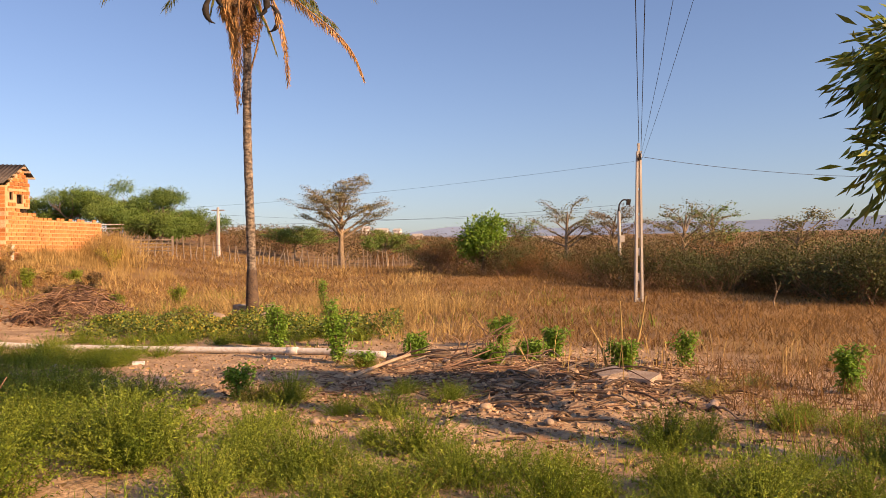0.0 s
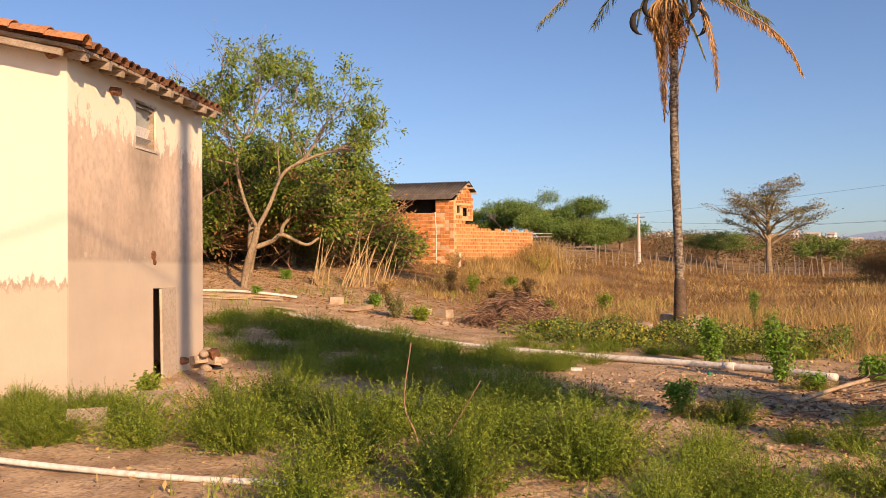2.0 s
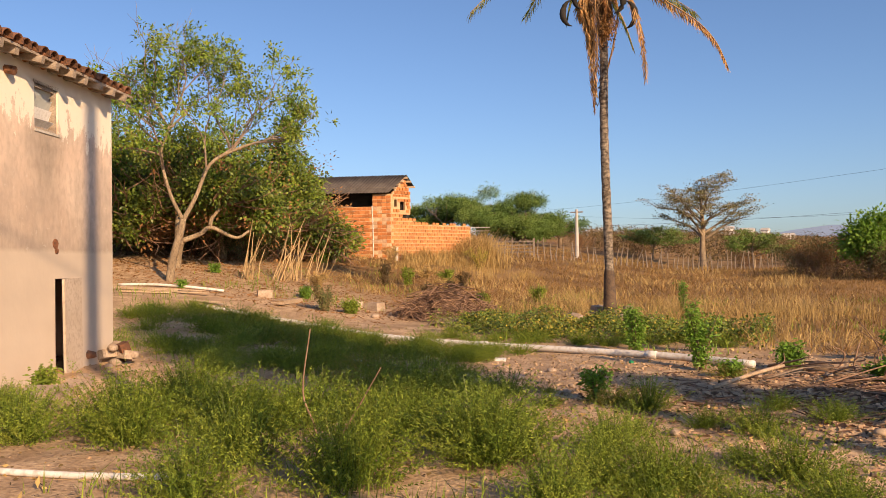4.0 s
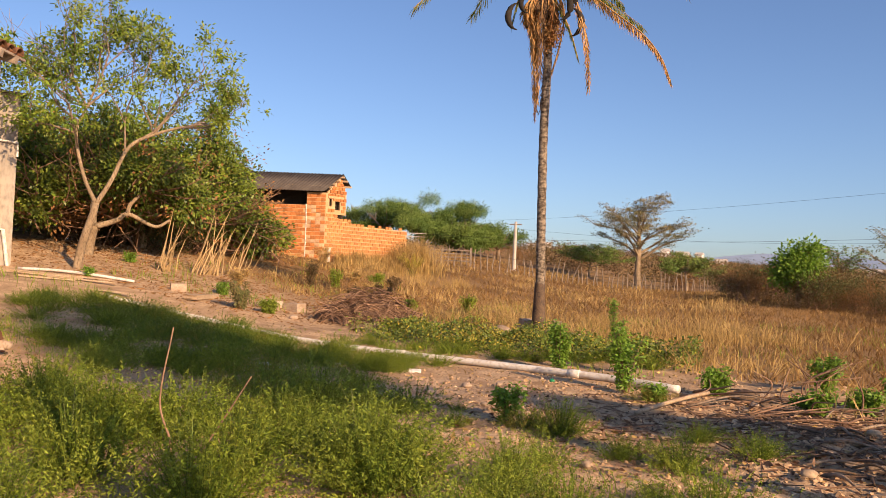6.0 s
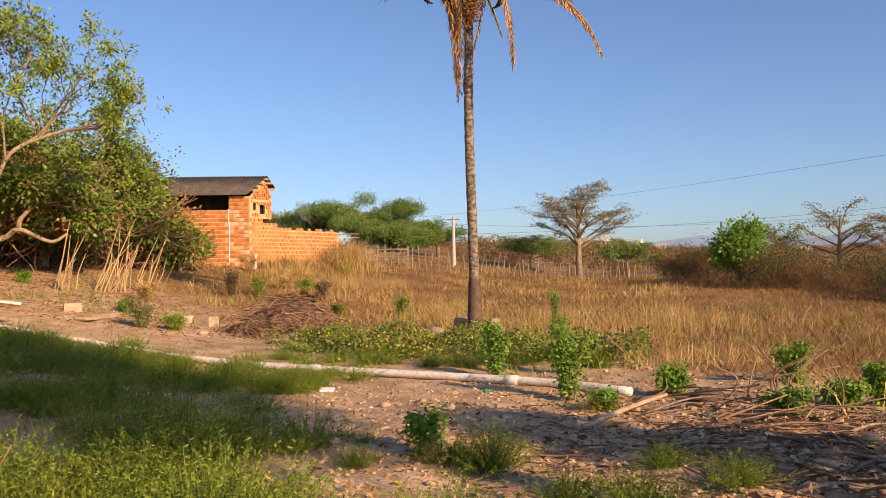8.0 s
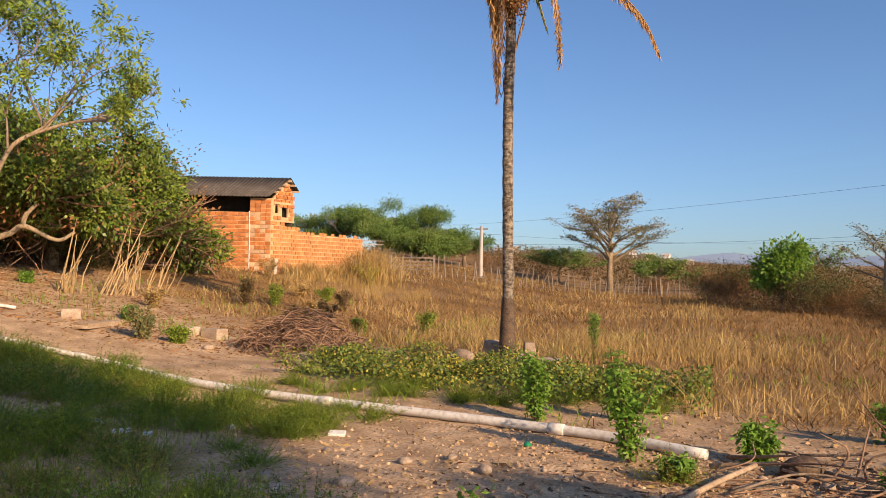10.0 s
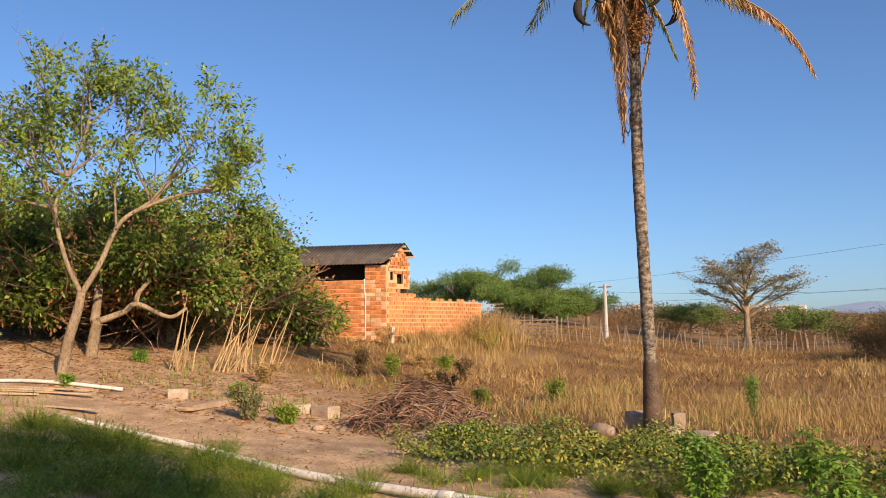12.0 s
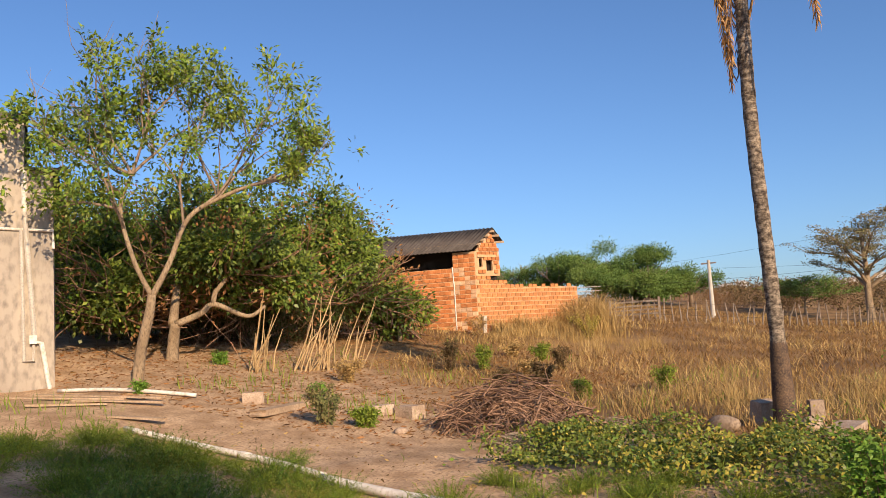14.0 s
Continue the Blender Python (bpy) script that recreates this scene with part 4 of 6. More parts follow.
def build_forked_tree():
    rng = random.Random(21)
    t = thing("forked_tree", "open-crowned tree with a forked pale trunk and sparse leaves", "tree")
    b, tips = Build(), []
    z = ground(-16.2, 17.7)
    trunk = curve_points([(-16.2, 17.7, z - 0.15), (-16.05, 17.7, z + 0.6), (-15.8, 17.72, z + 1.3), (-15.68, 17.7, 2.9)], 5)
    b.tube(trunk, taper(len(trunk), 0.118, 0.085), 10)
    left = curve_points([(-15.68, 17.7, 2.85), (-15.95, 17.5, 3.6), (-16.05, 17.3, 4.6), (-15.95, 17.5, 5.3)], 5)
    right = curve_points([(-15.68, 17.7, 2.85), (-15.45, 17.95, 3.5), (-15.2, 18.25, 4.4), (-14.7, 18.8, 4.85), (-14.1, 19.4, 5.15)], 5)
    b.tube(left, taper(len(left), 0.055, 0.03), 8)
    b.tube(right, taper(len(right), 0.066, 0.03), 8)
    part("trunk", b, M_BARK_PALE, t, "smooth pale forked trunk", smooth=True)
    b = Build()
    for p, d, ln in ((left[-1], (-0.5, -0.2, 0.9), 1.3), (left[-1], (0.5, 0.1, 1.0), 1.5), (left[10], (-0.9, -0.7, 0.25), 1.5), (right[9], (0.0, -0.2, 1.0), 1.5), (right[-1], (0.5, 0.5, 0.55), 0.7),
                     (right[-1], (0.3, 0.9, 0.1), 0.7), (right[14], (0.2, 0.6, 0.9), 1.4), (right[14], (-0.3, 0.2, 1.0), 1.5), (left[-1], (0.1, 0.8, 0.8), 1.3), (right[-3], (0.7, 0.2, 0.0), 0.9), (left[8], (0.5, -0.6, 0.7), 1.3), (left[-1], (-0.9, 0.2, 0.35), 1.3), (left[-1], (-0.6, -0.7, 0.6), 1.4), (left[-1], (-0.2, -0.5, 1.0), 1.5), (right[12], (0.6, 0.3, 0.5), 1.5), (left[12], (-1.0, -0.3, 0.5), 1.5), (right[-1], (0.6, 0.7, -0.1), 0.7)):
        grow(b, tips, p, d, ln, 0.034, 3, rng, 0.6, 0.1, (2, 3), 5)
    part("branching", b, M_BARK, t, "thin bare branching of the crown", smooth=True)
    mid = Vector((-15.05, 18.2, 5.6))
    tips = [q for q in tips if ((q[0].x - mid.x) / 2.75) ** 2 + ((q[0].y - mid.y) / 2.75) ** 2 + ((q[0].z - mid.z) / 2.5) ** 2 < 1.05]
    rng.shuffle(tips)
    keep = tips[: int(len(tips) * 0.72)]
    nr = np.random.default_rng(22)
    quads("crown", tufts(keep, 22, 0.13, 0.125, 0.055, nr), M_LEAF, t, "sparse green leaf tufts")
    leafy(t, "outer_crown", [(mid, (2.85, 2.85, 2.25), 0.95), ((-16.9, 16.7, 5.2), (1.5, 1.5, 1.6), 0.3), ((-17.4, 16.4, 6.1), (1.4, 1.4, 0.85), 0.28)], 230, 20, 0.15, 0.125, 0.055, M_LEAF, 24, t, -0.5, lumps=16)


build_forked_tree()


def build_spreading_tree(name, base, trunk_pts, blobs, seed, clumps, label):
    rng = random.Random(seed)
    t = thing(name, label, "tree")
    b, tips = Build(), []
    for pts, r0, r1 in trunk_pts:
        c = curve_points(pts, 5)
        b.tube(c, taper(len(c), r0, r1), 8)
    part("trunk", b, M_BARK_PALE, t, "crooked pale trunk and low limbs", smooth=True)
    # two leaf tones: inner shade and sunlit outside are put into the colours
    leafy(t, "crown", blobs, int(clumps * 1.2), 34, 0.34, 0.16, 0.085, M_LEAF_DARK, seed, t, -0.75, "dense crown leaves in a shaded dark green", lumps=9)
    leafy(t, "outer_foliage", blobs, int(clumps * 1.3), 20, 0.2, 0.15, 0.08, M_LEAF, seed + 50, t, -0.4, "outer leaves in a lighter sunlit green", lumps=9)
    leafy(t, "dry_foliage", blobs, int(clumps * 0.25), 20, 0.4, 0.14, 0.07, M_LEAF_RUST, seed + 90, t, -0.95, "dry brown leaves low in the crown")
    b = Build()
    for centre, radii, share in blobs:
        for i in range(int(46 * share) + 4):
            a = rng.uniform(0, 2 * math.pi)
            p = Vector(centre) + Vector((radii[0] * 0.3 * math.cos(a), radii[1] * 0.3 * math.sin(a), -radii[2] * 0.5))
            grow(b, tips, p, (math.cos(a), math.sin(a), rng.uniform(-0.4, 0.8)), radii[0] * 0.75, 0.03, 1, rng, 0.6, 0.0, (2, 3), 4)
    part("twig_tangle", b, M_TWIG, t, "dry twigs within the crown")["kind"] = "stuff"


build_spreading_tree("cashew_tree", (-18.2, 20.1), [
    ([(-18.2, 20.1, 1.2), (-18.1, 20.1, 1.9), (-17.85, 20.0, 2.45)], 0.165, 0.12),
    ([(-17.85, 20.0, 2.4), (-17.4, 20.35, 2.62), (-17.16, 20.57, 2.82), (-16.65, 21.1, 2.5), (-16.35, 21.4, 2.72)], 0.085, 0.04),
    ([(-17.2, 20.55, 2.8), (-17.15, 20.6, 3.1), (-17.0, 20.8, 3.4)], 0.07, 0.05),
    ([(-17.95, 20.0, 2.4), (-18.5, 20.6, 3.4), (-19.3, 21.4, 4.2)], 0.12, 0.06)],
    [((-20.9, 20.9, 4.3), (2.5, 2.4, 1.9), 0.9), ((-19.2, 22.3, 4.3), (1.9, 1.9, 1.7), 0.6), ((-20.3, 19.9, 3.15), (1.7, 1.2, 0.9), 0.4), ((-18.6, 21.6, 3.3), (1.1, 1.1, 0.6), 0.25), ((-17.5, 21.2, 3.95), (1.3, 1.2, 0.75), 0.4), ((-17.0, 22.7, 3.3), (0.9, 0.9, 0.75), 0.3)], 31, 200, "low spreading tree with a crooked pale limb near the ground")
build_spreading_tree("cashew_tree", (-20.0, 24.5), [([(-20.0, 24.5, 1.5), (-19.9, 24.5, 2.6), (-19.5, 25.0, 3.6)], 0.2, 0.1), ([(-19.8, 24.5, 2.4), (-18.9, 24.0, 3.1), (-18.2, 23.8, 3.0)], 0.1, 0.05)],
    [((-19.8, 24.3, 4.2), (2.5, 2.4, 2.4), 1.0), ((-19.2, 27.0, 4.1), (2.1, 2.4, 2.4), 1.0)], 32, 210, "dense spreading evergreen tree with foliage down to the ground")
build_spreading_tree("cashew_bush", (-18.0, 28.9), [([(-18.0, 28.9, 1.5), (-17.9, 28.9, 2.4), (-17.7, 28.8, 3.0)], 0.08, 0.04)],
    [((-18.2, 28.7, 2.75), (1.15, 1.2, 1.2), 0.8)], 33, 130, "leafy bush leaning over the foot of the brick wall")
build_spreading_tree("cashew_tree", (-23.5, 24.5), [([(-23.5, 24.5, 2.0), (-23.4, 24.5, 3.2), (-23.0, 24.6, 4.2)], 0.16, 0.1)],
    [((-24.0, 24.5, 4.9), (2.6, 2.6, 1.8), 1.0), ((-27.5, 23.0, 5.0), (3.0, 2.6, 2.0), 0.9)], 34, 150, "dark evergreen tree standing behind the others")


def mango():
    rng = random.Random(41)
    t = thing("mango_tree", "dark mango tree with long drooping leaves", "tree")
    b, tips = Build(), []
    c = curve_points([(8.6, 2.9, -0.7), (8.5, 2.9, 1.2), (8.3, 2.8, 3.5), (8.1, 2.7, 6.6)], 4)
    b.tube(c, taper(len(c), 0.26, 0.12), 10)
    low = curve_points([(8.4, 2.9, 1.9), (7.0, 4.2, 2.8), (5.6, 5.9, 3.1), (4.4, 7.0, 3.2)], 5)
    b.tube(low, taper(len(low), 0.12, 0.03), 8)
    low = curve_points([(6.6, 4.7, 2.9), (5.4, 6.0, 2.3), (4.3, 6.9, 2.1)], 5)
    b.tube(low, taper(len(low), 0.06, 0.02), 6)
    part("trunk", b, M_BARK, t, smooth=True)
    b = Build()
    for i in range(10):
        a = 2 * math.pi * i / 10
        grow(b, tips, (8.1, 2.7, 6.3), (math.cos(a), math.sin(a), 0.9), 1.2, 0.06, 2, rng, 0.5, 0.1)
    part("branching", b, M_BARK, t, smooth=True)
    nr = np.random.default_rng(42)
    P, W = [], []
    for c, r, n in (((7.6, 1.95, 7.5), (2.1, 1.35, 1.7), 560), ((7.4, 2.0, 9.1), (1.8, 1.35, 1.3), 330), ((4.12, 7.0, 2.95), (0.42, 0.4, 0.32), 110), ((3.98, 7.0, 2.2), (0.22, 0.3, 0.25), 26), ((4.6, 7.0, 2.6), (0.35, 0.4, 0.7), 50)):
        p, w, u = crown_clumps(c, r, n, 22, 0.32 if c[0] < 5 else 0.45, nr, -0.8)
        P.append(p)
        W.append(w)
    P, W = np.concatenate(P), np.concatenate(W) + (0, 0, -0.7)
    quads("crown", flakes(P, W, 0.2 * nr.uniform(0.7, 1.2, len(P)), 0.045, nr, 0.2), M_LEAF_DARK, t, "long drooping dark leaves")


mango()


def umbrella_tree(name, x, y, h, w, seed, leaf, label, per=12, limbs=14, group="", bare=0.0, trunk_mat=None):
    """A far tree with a domed crown of flat feathery layers on spreading limbs."""
    rng = random.Random(seed)
    nr = np.random.default_rng(seed)
    z = ground(x, y)
    t = thing(name, label, "tree", group=group)
    b = Build()
    c = curve_points([(x, y, z - 0.3), (x + rng.uniform(-0.08, 0.08), y, z + h * 0.2), (x + rng.uniform(-0.1, 0.1), y, z + h * 0.5), (x + rng.uniform(-0.2, 0.2), y, z + h * 0.82)], 5)
    b.tube(c, taper(len(c), h * 0.042, h * 0.011), 8)
    part("trunk", b, trunk_mat or M_BARK_PALE, t, smooth=True)
    b, pads = Build(), []
    for i in range(limbs):
        f = (i + 0.5) / limbs
        a = i * 2.4 + rng.uniform(-0.35, 0.35)
        reach = w * 0.5 * (1 - 0.6 * f ** 1.8) * rng.uniform(0.72, 1.08)
        z0, z1 = z + h * (0.28 + 0.4 * f), z + h * (0.55 + 0.42 * f + rng.uniform(-0.09, 0.03))
        d = Vector((math.cos(a), math.sin(a), 0))
        k = c[min(len(c) - 1, int((0.4 + 0.55 * f) * len(c)))]
        p0 = Vector((k.x, k.y, z0))
        mid = p0 + d * reach * 0.5 + Vector((rng.gauss(0, 0.25), rng.gauss(0, 0.25), (z1 - z0) * rng.uniform(0.45, 0.75)))
        end = Vector((p0.x, p0.y, z1)) + d * reach
        q = curve_points([p0, mid, end], 7)
        b.tube(q, taper(len(q), h * 0.017 * (1 - 0.5 * f), 0.012), 5)
        for j in range(9):
            s = 0.3 + 0.7 * (j + rng.random()) / 9
            o = q[min(len(q) - 1, int(s * (len(q) - 1)))]
            e = a + rng.choice((-1, 1)) * rng.uniform(0.3, 1.3)
            tw = o + Vector((math.cos(e), math.sin(e), rng.uniform(0.0, 0.75))) * w * 0.12 * rng.uniform(0.5, 1.15)
            b.tube([o, o.lerp(tw, 0.5) + Vector((0, 0, 0.06)), tw], [0.022, 0.016, 0.008], 4)
            if rng.random() > bare:
                pads += [o.lerp(tw, g) for g in (0.45, 0.8, 1.05)]
    part("limb", b, trunk_mat or M_BARK_PALE, t, "spreading pale limbs", smooth=True)["kind"] = "stuff"
    cc = np.repeat(np.array([list(p) for p in pads]), per, 0)
    cc = cc + nr.normal(size=cc.shape) * (0.26, 0.26, 0.075)
    quads("crown", flakes(cc, nr.normal(size=cc.shape) * (1, 1, 0.3), 0.15, 0.075, nr, 0.15, LIGHT), leaf, t, "layered feathery foliage")
    return t


umbrella_tree("umbrella_tree", -8.1, 65.7, 7.2, 8.8, 51, M_LEAF_UMBRELLA, "layered umbrella-shaped tree standing beyond the fence", per=21, limbs=17)
umbrella_tree("green_tree", -4.6, 66.8, 2.9, 4.6, 52, M_LEAF_FAR, "low green spreading tree beyond the fence", per=22, limbs=10)
umbrella_tree("green_tree", -13.0, 72.0, 2.7, 7.0, 53, M_LEAF_FAR, "low green spreading tree beyond the fence", per=24, limbs=11)


def broad_tree(x, y, top, w, seed, label="broad feathery green tree beyond the brick shed", group="green trees beyond the shed"):
    """A far tree with a broad layered crown that comes down near the ground."""
    z = ground(x, y)
    h = top - z
    t = thing("green_tree", label, "tree", group=group)
    rng = random.Random(seed)
    b, tips = Build(), []
    b.tube([(x, y, z - 0.3), (x, y, z + h * 0.3), (x + 0.2, y, z + h * 0.6)], [0.2, 0.16, 0.08], 8)
    for i in range(7):
        a = 2 * math.pi * i / 7
        grow(b, tips, (x, y, z + h * 0.3), (math.cos(a), math.sin(a), 0.6), w * 0.22, 0.08, 2, rng, 0.5, 0.05)
    part("trunk", b, M_BARK, t, smooth=True)
    blobs = []
    for i in range(15):
        a, r, u = rng.uniform(0, 6.28), rng.random() ** 0.5 * w * 0.42, rng.uniform(0.34, 0.9)
        r *= 1.1 - 0.5 * max(0, u - 0.55)
        s = rng.uniform(0.7, 1.25)
        blobs.append(((x + r * math.cos(a), y + r * math.sin(a), z + h * u), (w * 0.15 * s, w * 0.15 * s, h * 0.09 * s), 1.0))
    leafy(t, "crown", blobs, 22, 40, 0.42, 0.19, 0.08, M_LEAF_FAR, seed, t, -0.6, "feathery layered green crown")


for gx, gy, gtop, gw, gs in ((-20.6, 70, 5.8, 4.6, 54), (-24.2, 69, 7.7, 5.6, 55), (-28.0, 71, 8.7, 6.0, 56), (-32.5, 72, 8.2, 6.0, 57), (-37, 73, 7.6, 7.0, 58), (-22.6, 66, 5.6, 5.0, 59), (-26.2, 66, 6.4, 5.0, 60)):
    broad_tree(gx, gy, gtop, gw, gs)
# backdrop trees, added to close a bright sky gap where dark shade belongs
for gx, gy, gtop, gw, gs in ((-34, 33, 8.5, 8, 161), (-31, 24.5, 8.0, 7, 162), (-39, 27, 9, 8, 163), (-27.5, 29, 7.5, 6, 164)):
    broad_tree(gx, gy, gtop, gw, gs, "leafy backdrop tree added behind the tank block", "trees behind the tank block")
for gx, gy, gh, gw, gs, lf in ((8.9, 59.5, 5.3, 7, 61, M_LEAF_OLIVE), (12.0, 58, 5.0, 6, 62, M_LEAF_DULL), (15.5, 53, 5.0, 6.5, 63, M_LEAF_OLIVE), (18.0, 55, 5.3, 6, 64, M_LEAF_FAR), (19.8, 46, 4.4, 5, 65, M_LEAF_OLIVE), (5.5, 62, 4.2, 6, 66, M_LEAF_FAR), (-28.6, 43.0, 3.6, 6, 67, M_LEAF_RUST)):
    umbrella_tree("scrub_tree", gx, gy, gh * 0.97, gw * 0.9, gs, lf, "thin half-bare scrub tree with a flat crown", per=9, limbs=11, group="scrub trees", bare=0.25)


def leaf_tree(x, y, h, w, seed):
    rng = random.Random(seed)
    z = ground(x, y)
    t = thing("round_tree", "compact bright green tree rising above brown scrub", "tree")
    b = Build()
    b.tube([(x, y, z - 0.2), (x, y, z + h * 0.3), (x + 0.1, y, z + h * 0.7)], [0.16, 0.12, 0.05], 8)
    part("trunk", b, M_BARK, t, smooth=True)
    leafy(t, "crown", [((x, y, z + h * 0.62), (w * 0.5, w * 0.5, h * 0.32), 1.0), ((x + w * 0.2, y, z + h * 0.8), (w * 0.25, w * 0.3, h * 0.24), 0.4), ((x - w * 0.3, y, z + h * 0.55), (w * 0.28, w * 0.3, h * 0.2), 0.3)], 90, 26, 0.5, 0.22, 0.12, M_LEAF_FRESH, seed, t)


leaf_tree(2.3, 47.5, 3.3, 2.1, 71)

# ---- scrub ----


def scrub_bush(seed, leaf, label, dense=9, size=1.0):
    """A rounded twiggy bush about 2 m across, built at the origin."""
    rng = random.Random(seed)
    t = thing("scrub_bush", label, "bush", group="scrub along the field")
    b, tips = Build(), []
    for i in range(11):
        a = rng.uniform(0, 2 * math.pi)
        grow(b, tips, (rng.uniform(-0.4, 0.4), rng.uniform(-0.4, 0.4), -0.2), (math.cos(a) * 0.9, math.sin(a) * 0.9, rng.uniform(0.5, 1.3)), 0.95, 0.018, 2, rng, 0.7, 0.08, (2, 2), 3)
    part("stalk", b, M_TWIG, t)["kind"] = "stuff"
    nr = np.random.default_rng(seed)
    quads("foliage", tufts(tips, int(dense * 2.6), 0.36, 0.085, 0.04, nr, 0.1), leaf, t)
    return t


SCRUB = [scrub_bush(81, M_LEAF_DULL, "dry brown twiggy bush beside the field", 9), scrub_bush(82, M_LEAF_RUST, "rusty brown twiggy bush beside the field", 8), scrub_bush(83, M_LEAF_SCRUB, "dark green thorny bush beside the field, also dark fill under trees", 16), scrub_bush(84, M_LEAF_DULL, "grey-brown nearly bare bush beside the field", 5)]


def plant_scrub():
    rng = random.Random(85)
    first = set()
    spots = []
    for i in range(66):
        f = rng.random()
        x = -2 + f * 30
        edge = 49 - 17 * min(1, max(0, (x - 1) / 13)) if x < 14 else 32 - 0.35 * (x - 14)
        spots.append((x, edge + abs(rng.gauss(0, 1)) * 9, rng.uniform(0.7, 1.35)))
    for i in range(20):
        spots.append((rng.uniform(-24, 2), rng.uniform(68, 90), rng.uniform(0.6, 1.2)))
    for i in range(14):
        spots.append((rng.uniform(12, 22), rng.uniform(27, 33), rng.uniform(0.9, 1.5)))
    for i in range(34):
        f = rng.random()
        spots.append((9.5 + f * 15, 33.5 - 5 * f + abs(rng.gauss(0, 1)) * 5, rng.uniform(0.75, 1.3)))
    for x, y, s in ((7.6, 36.4, 1.0), (8.5, 36.0, 1.15), (6.9, 37.2, 0.9), (9.3, 37.0, 1.1)):
        spots.append((x, y, s))
    # dark fill bushes, added in place of the deep shade beneath and behind the trees
    for i in range(16):
        spots.append((rng.uniform(-38, -22.5), rng.uniform(20.5, 33), rng.uniform(1.5, 2.3)))
    for i in range(14):
        spots.append((rng.uniform(-22.3, -19.3), rng.uniform(21.5, 29), rng.uniform(0.9, 1.3)))
    for x, y, s in spots:
        # the fill under the trees always takes the dark green bush
        k = 2 if x < -19 and y < 40 else rng.choices((0, 1, 2, 3), (3, 0.9, 11.0, 2.5) if x > 9 else (4, 2.4, 2.0, 3))[0]
        m = Matrix.LocRotScale(on(x, y, -0.05), Euler((0, 0, rng.uniform(0, 6.28))), (s * 1.15, s * 1.15, s))
        if k not in first:
            first.add(k)
            SCRUB[k].matrix_world = m
            SCRUB[k].scale = (s, s, s)
        else:
            c = copy_thing(SCRUB[k], m)
            c.scale = (s, s, s)


plant_scrub()


def far_scrub():
    """Far bush cover that nobody could count."""
    nr = np.random.default_rng(9)
    n = 2600
    y = 75 + nr.random(n) ** 1.6 * 420
    x = nr.uniform(-1, 1, n) * (30 + y * 0.75)
    keep = (x > -0.25 * y) | (y > 150)
    x, y = x[keep], y[keep]
    z = np.array([ground(a, c) for a, c in zip(x, y)])
    per = 70
    c = np.repeat(np.stack([x, y, z + 0.7], 1), per, 0)
    s = np.repeat(0.6 + y / 260, per)[:, None]
    off = nr.normal(size=c.shape) * (1.2, 1.2, 0.55) * s
    ob = quads("far_scrub", flakes(c + off, nr.normal(size=c.shape) * (1, 1, 0.6), 0.3 * s[:, 0], 0.2 * s[:, 0], nr, 0.15, LIGHT), M_LEAF_DULL)
    tagged(ob, "dull olive and brown scrub covering the far plain", "scrub", kind="stuff")


far_scrub()

# ---- grasses ----


def blades(x, y, h, w, nr, lean=0.35):
    """Bent grass blades: a quad and a pointed tip each, as quads with a narrow end."""
    n = len(x)
    z = np.array([ground(a, c) for a, c in zip(x, y)]) - 0.02
    p = np.stack([x, y, z], 1)
    a = nr.uniform(0, 2 * np.pi, n)
    side = np.stack([np.cos(a), np.sin(a), np.zeros(n)], 1) * w[:, None] / 2
    b = nr.uniform(0, 2 * np.pi, n)
    tilt = np.stack([np.cos(b), np.sin(b), np.zeros(n)], 1) * (lean * nr.random(n) * h)[:, None]
    up = np.stack([np.zeros(n), np.zeros(n), h], 1)
    mid = p + up * 0.55 + tilt * 0.35
    tip = p + up + tilt
    q1 = np.stack([p - side, p + side, mid + side * 0.7, mid - side * 0.7], 1)
    q2 = np.stack([mid - side * 0.7, mid + side * 0.7, tip + side * 0.12, tip - side * 0.12], 1)
    return np.concatenate([q1, q2], 1).reshape(-1, 3)


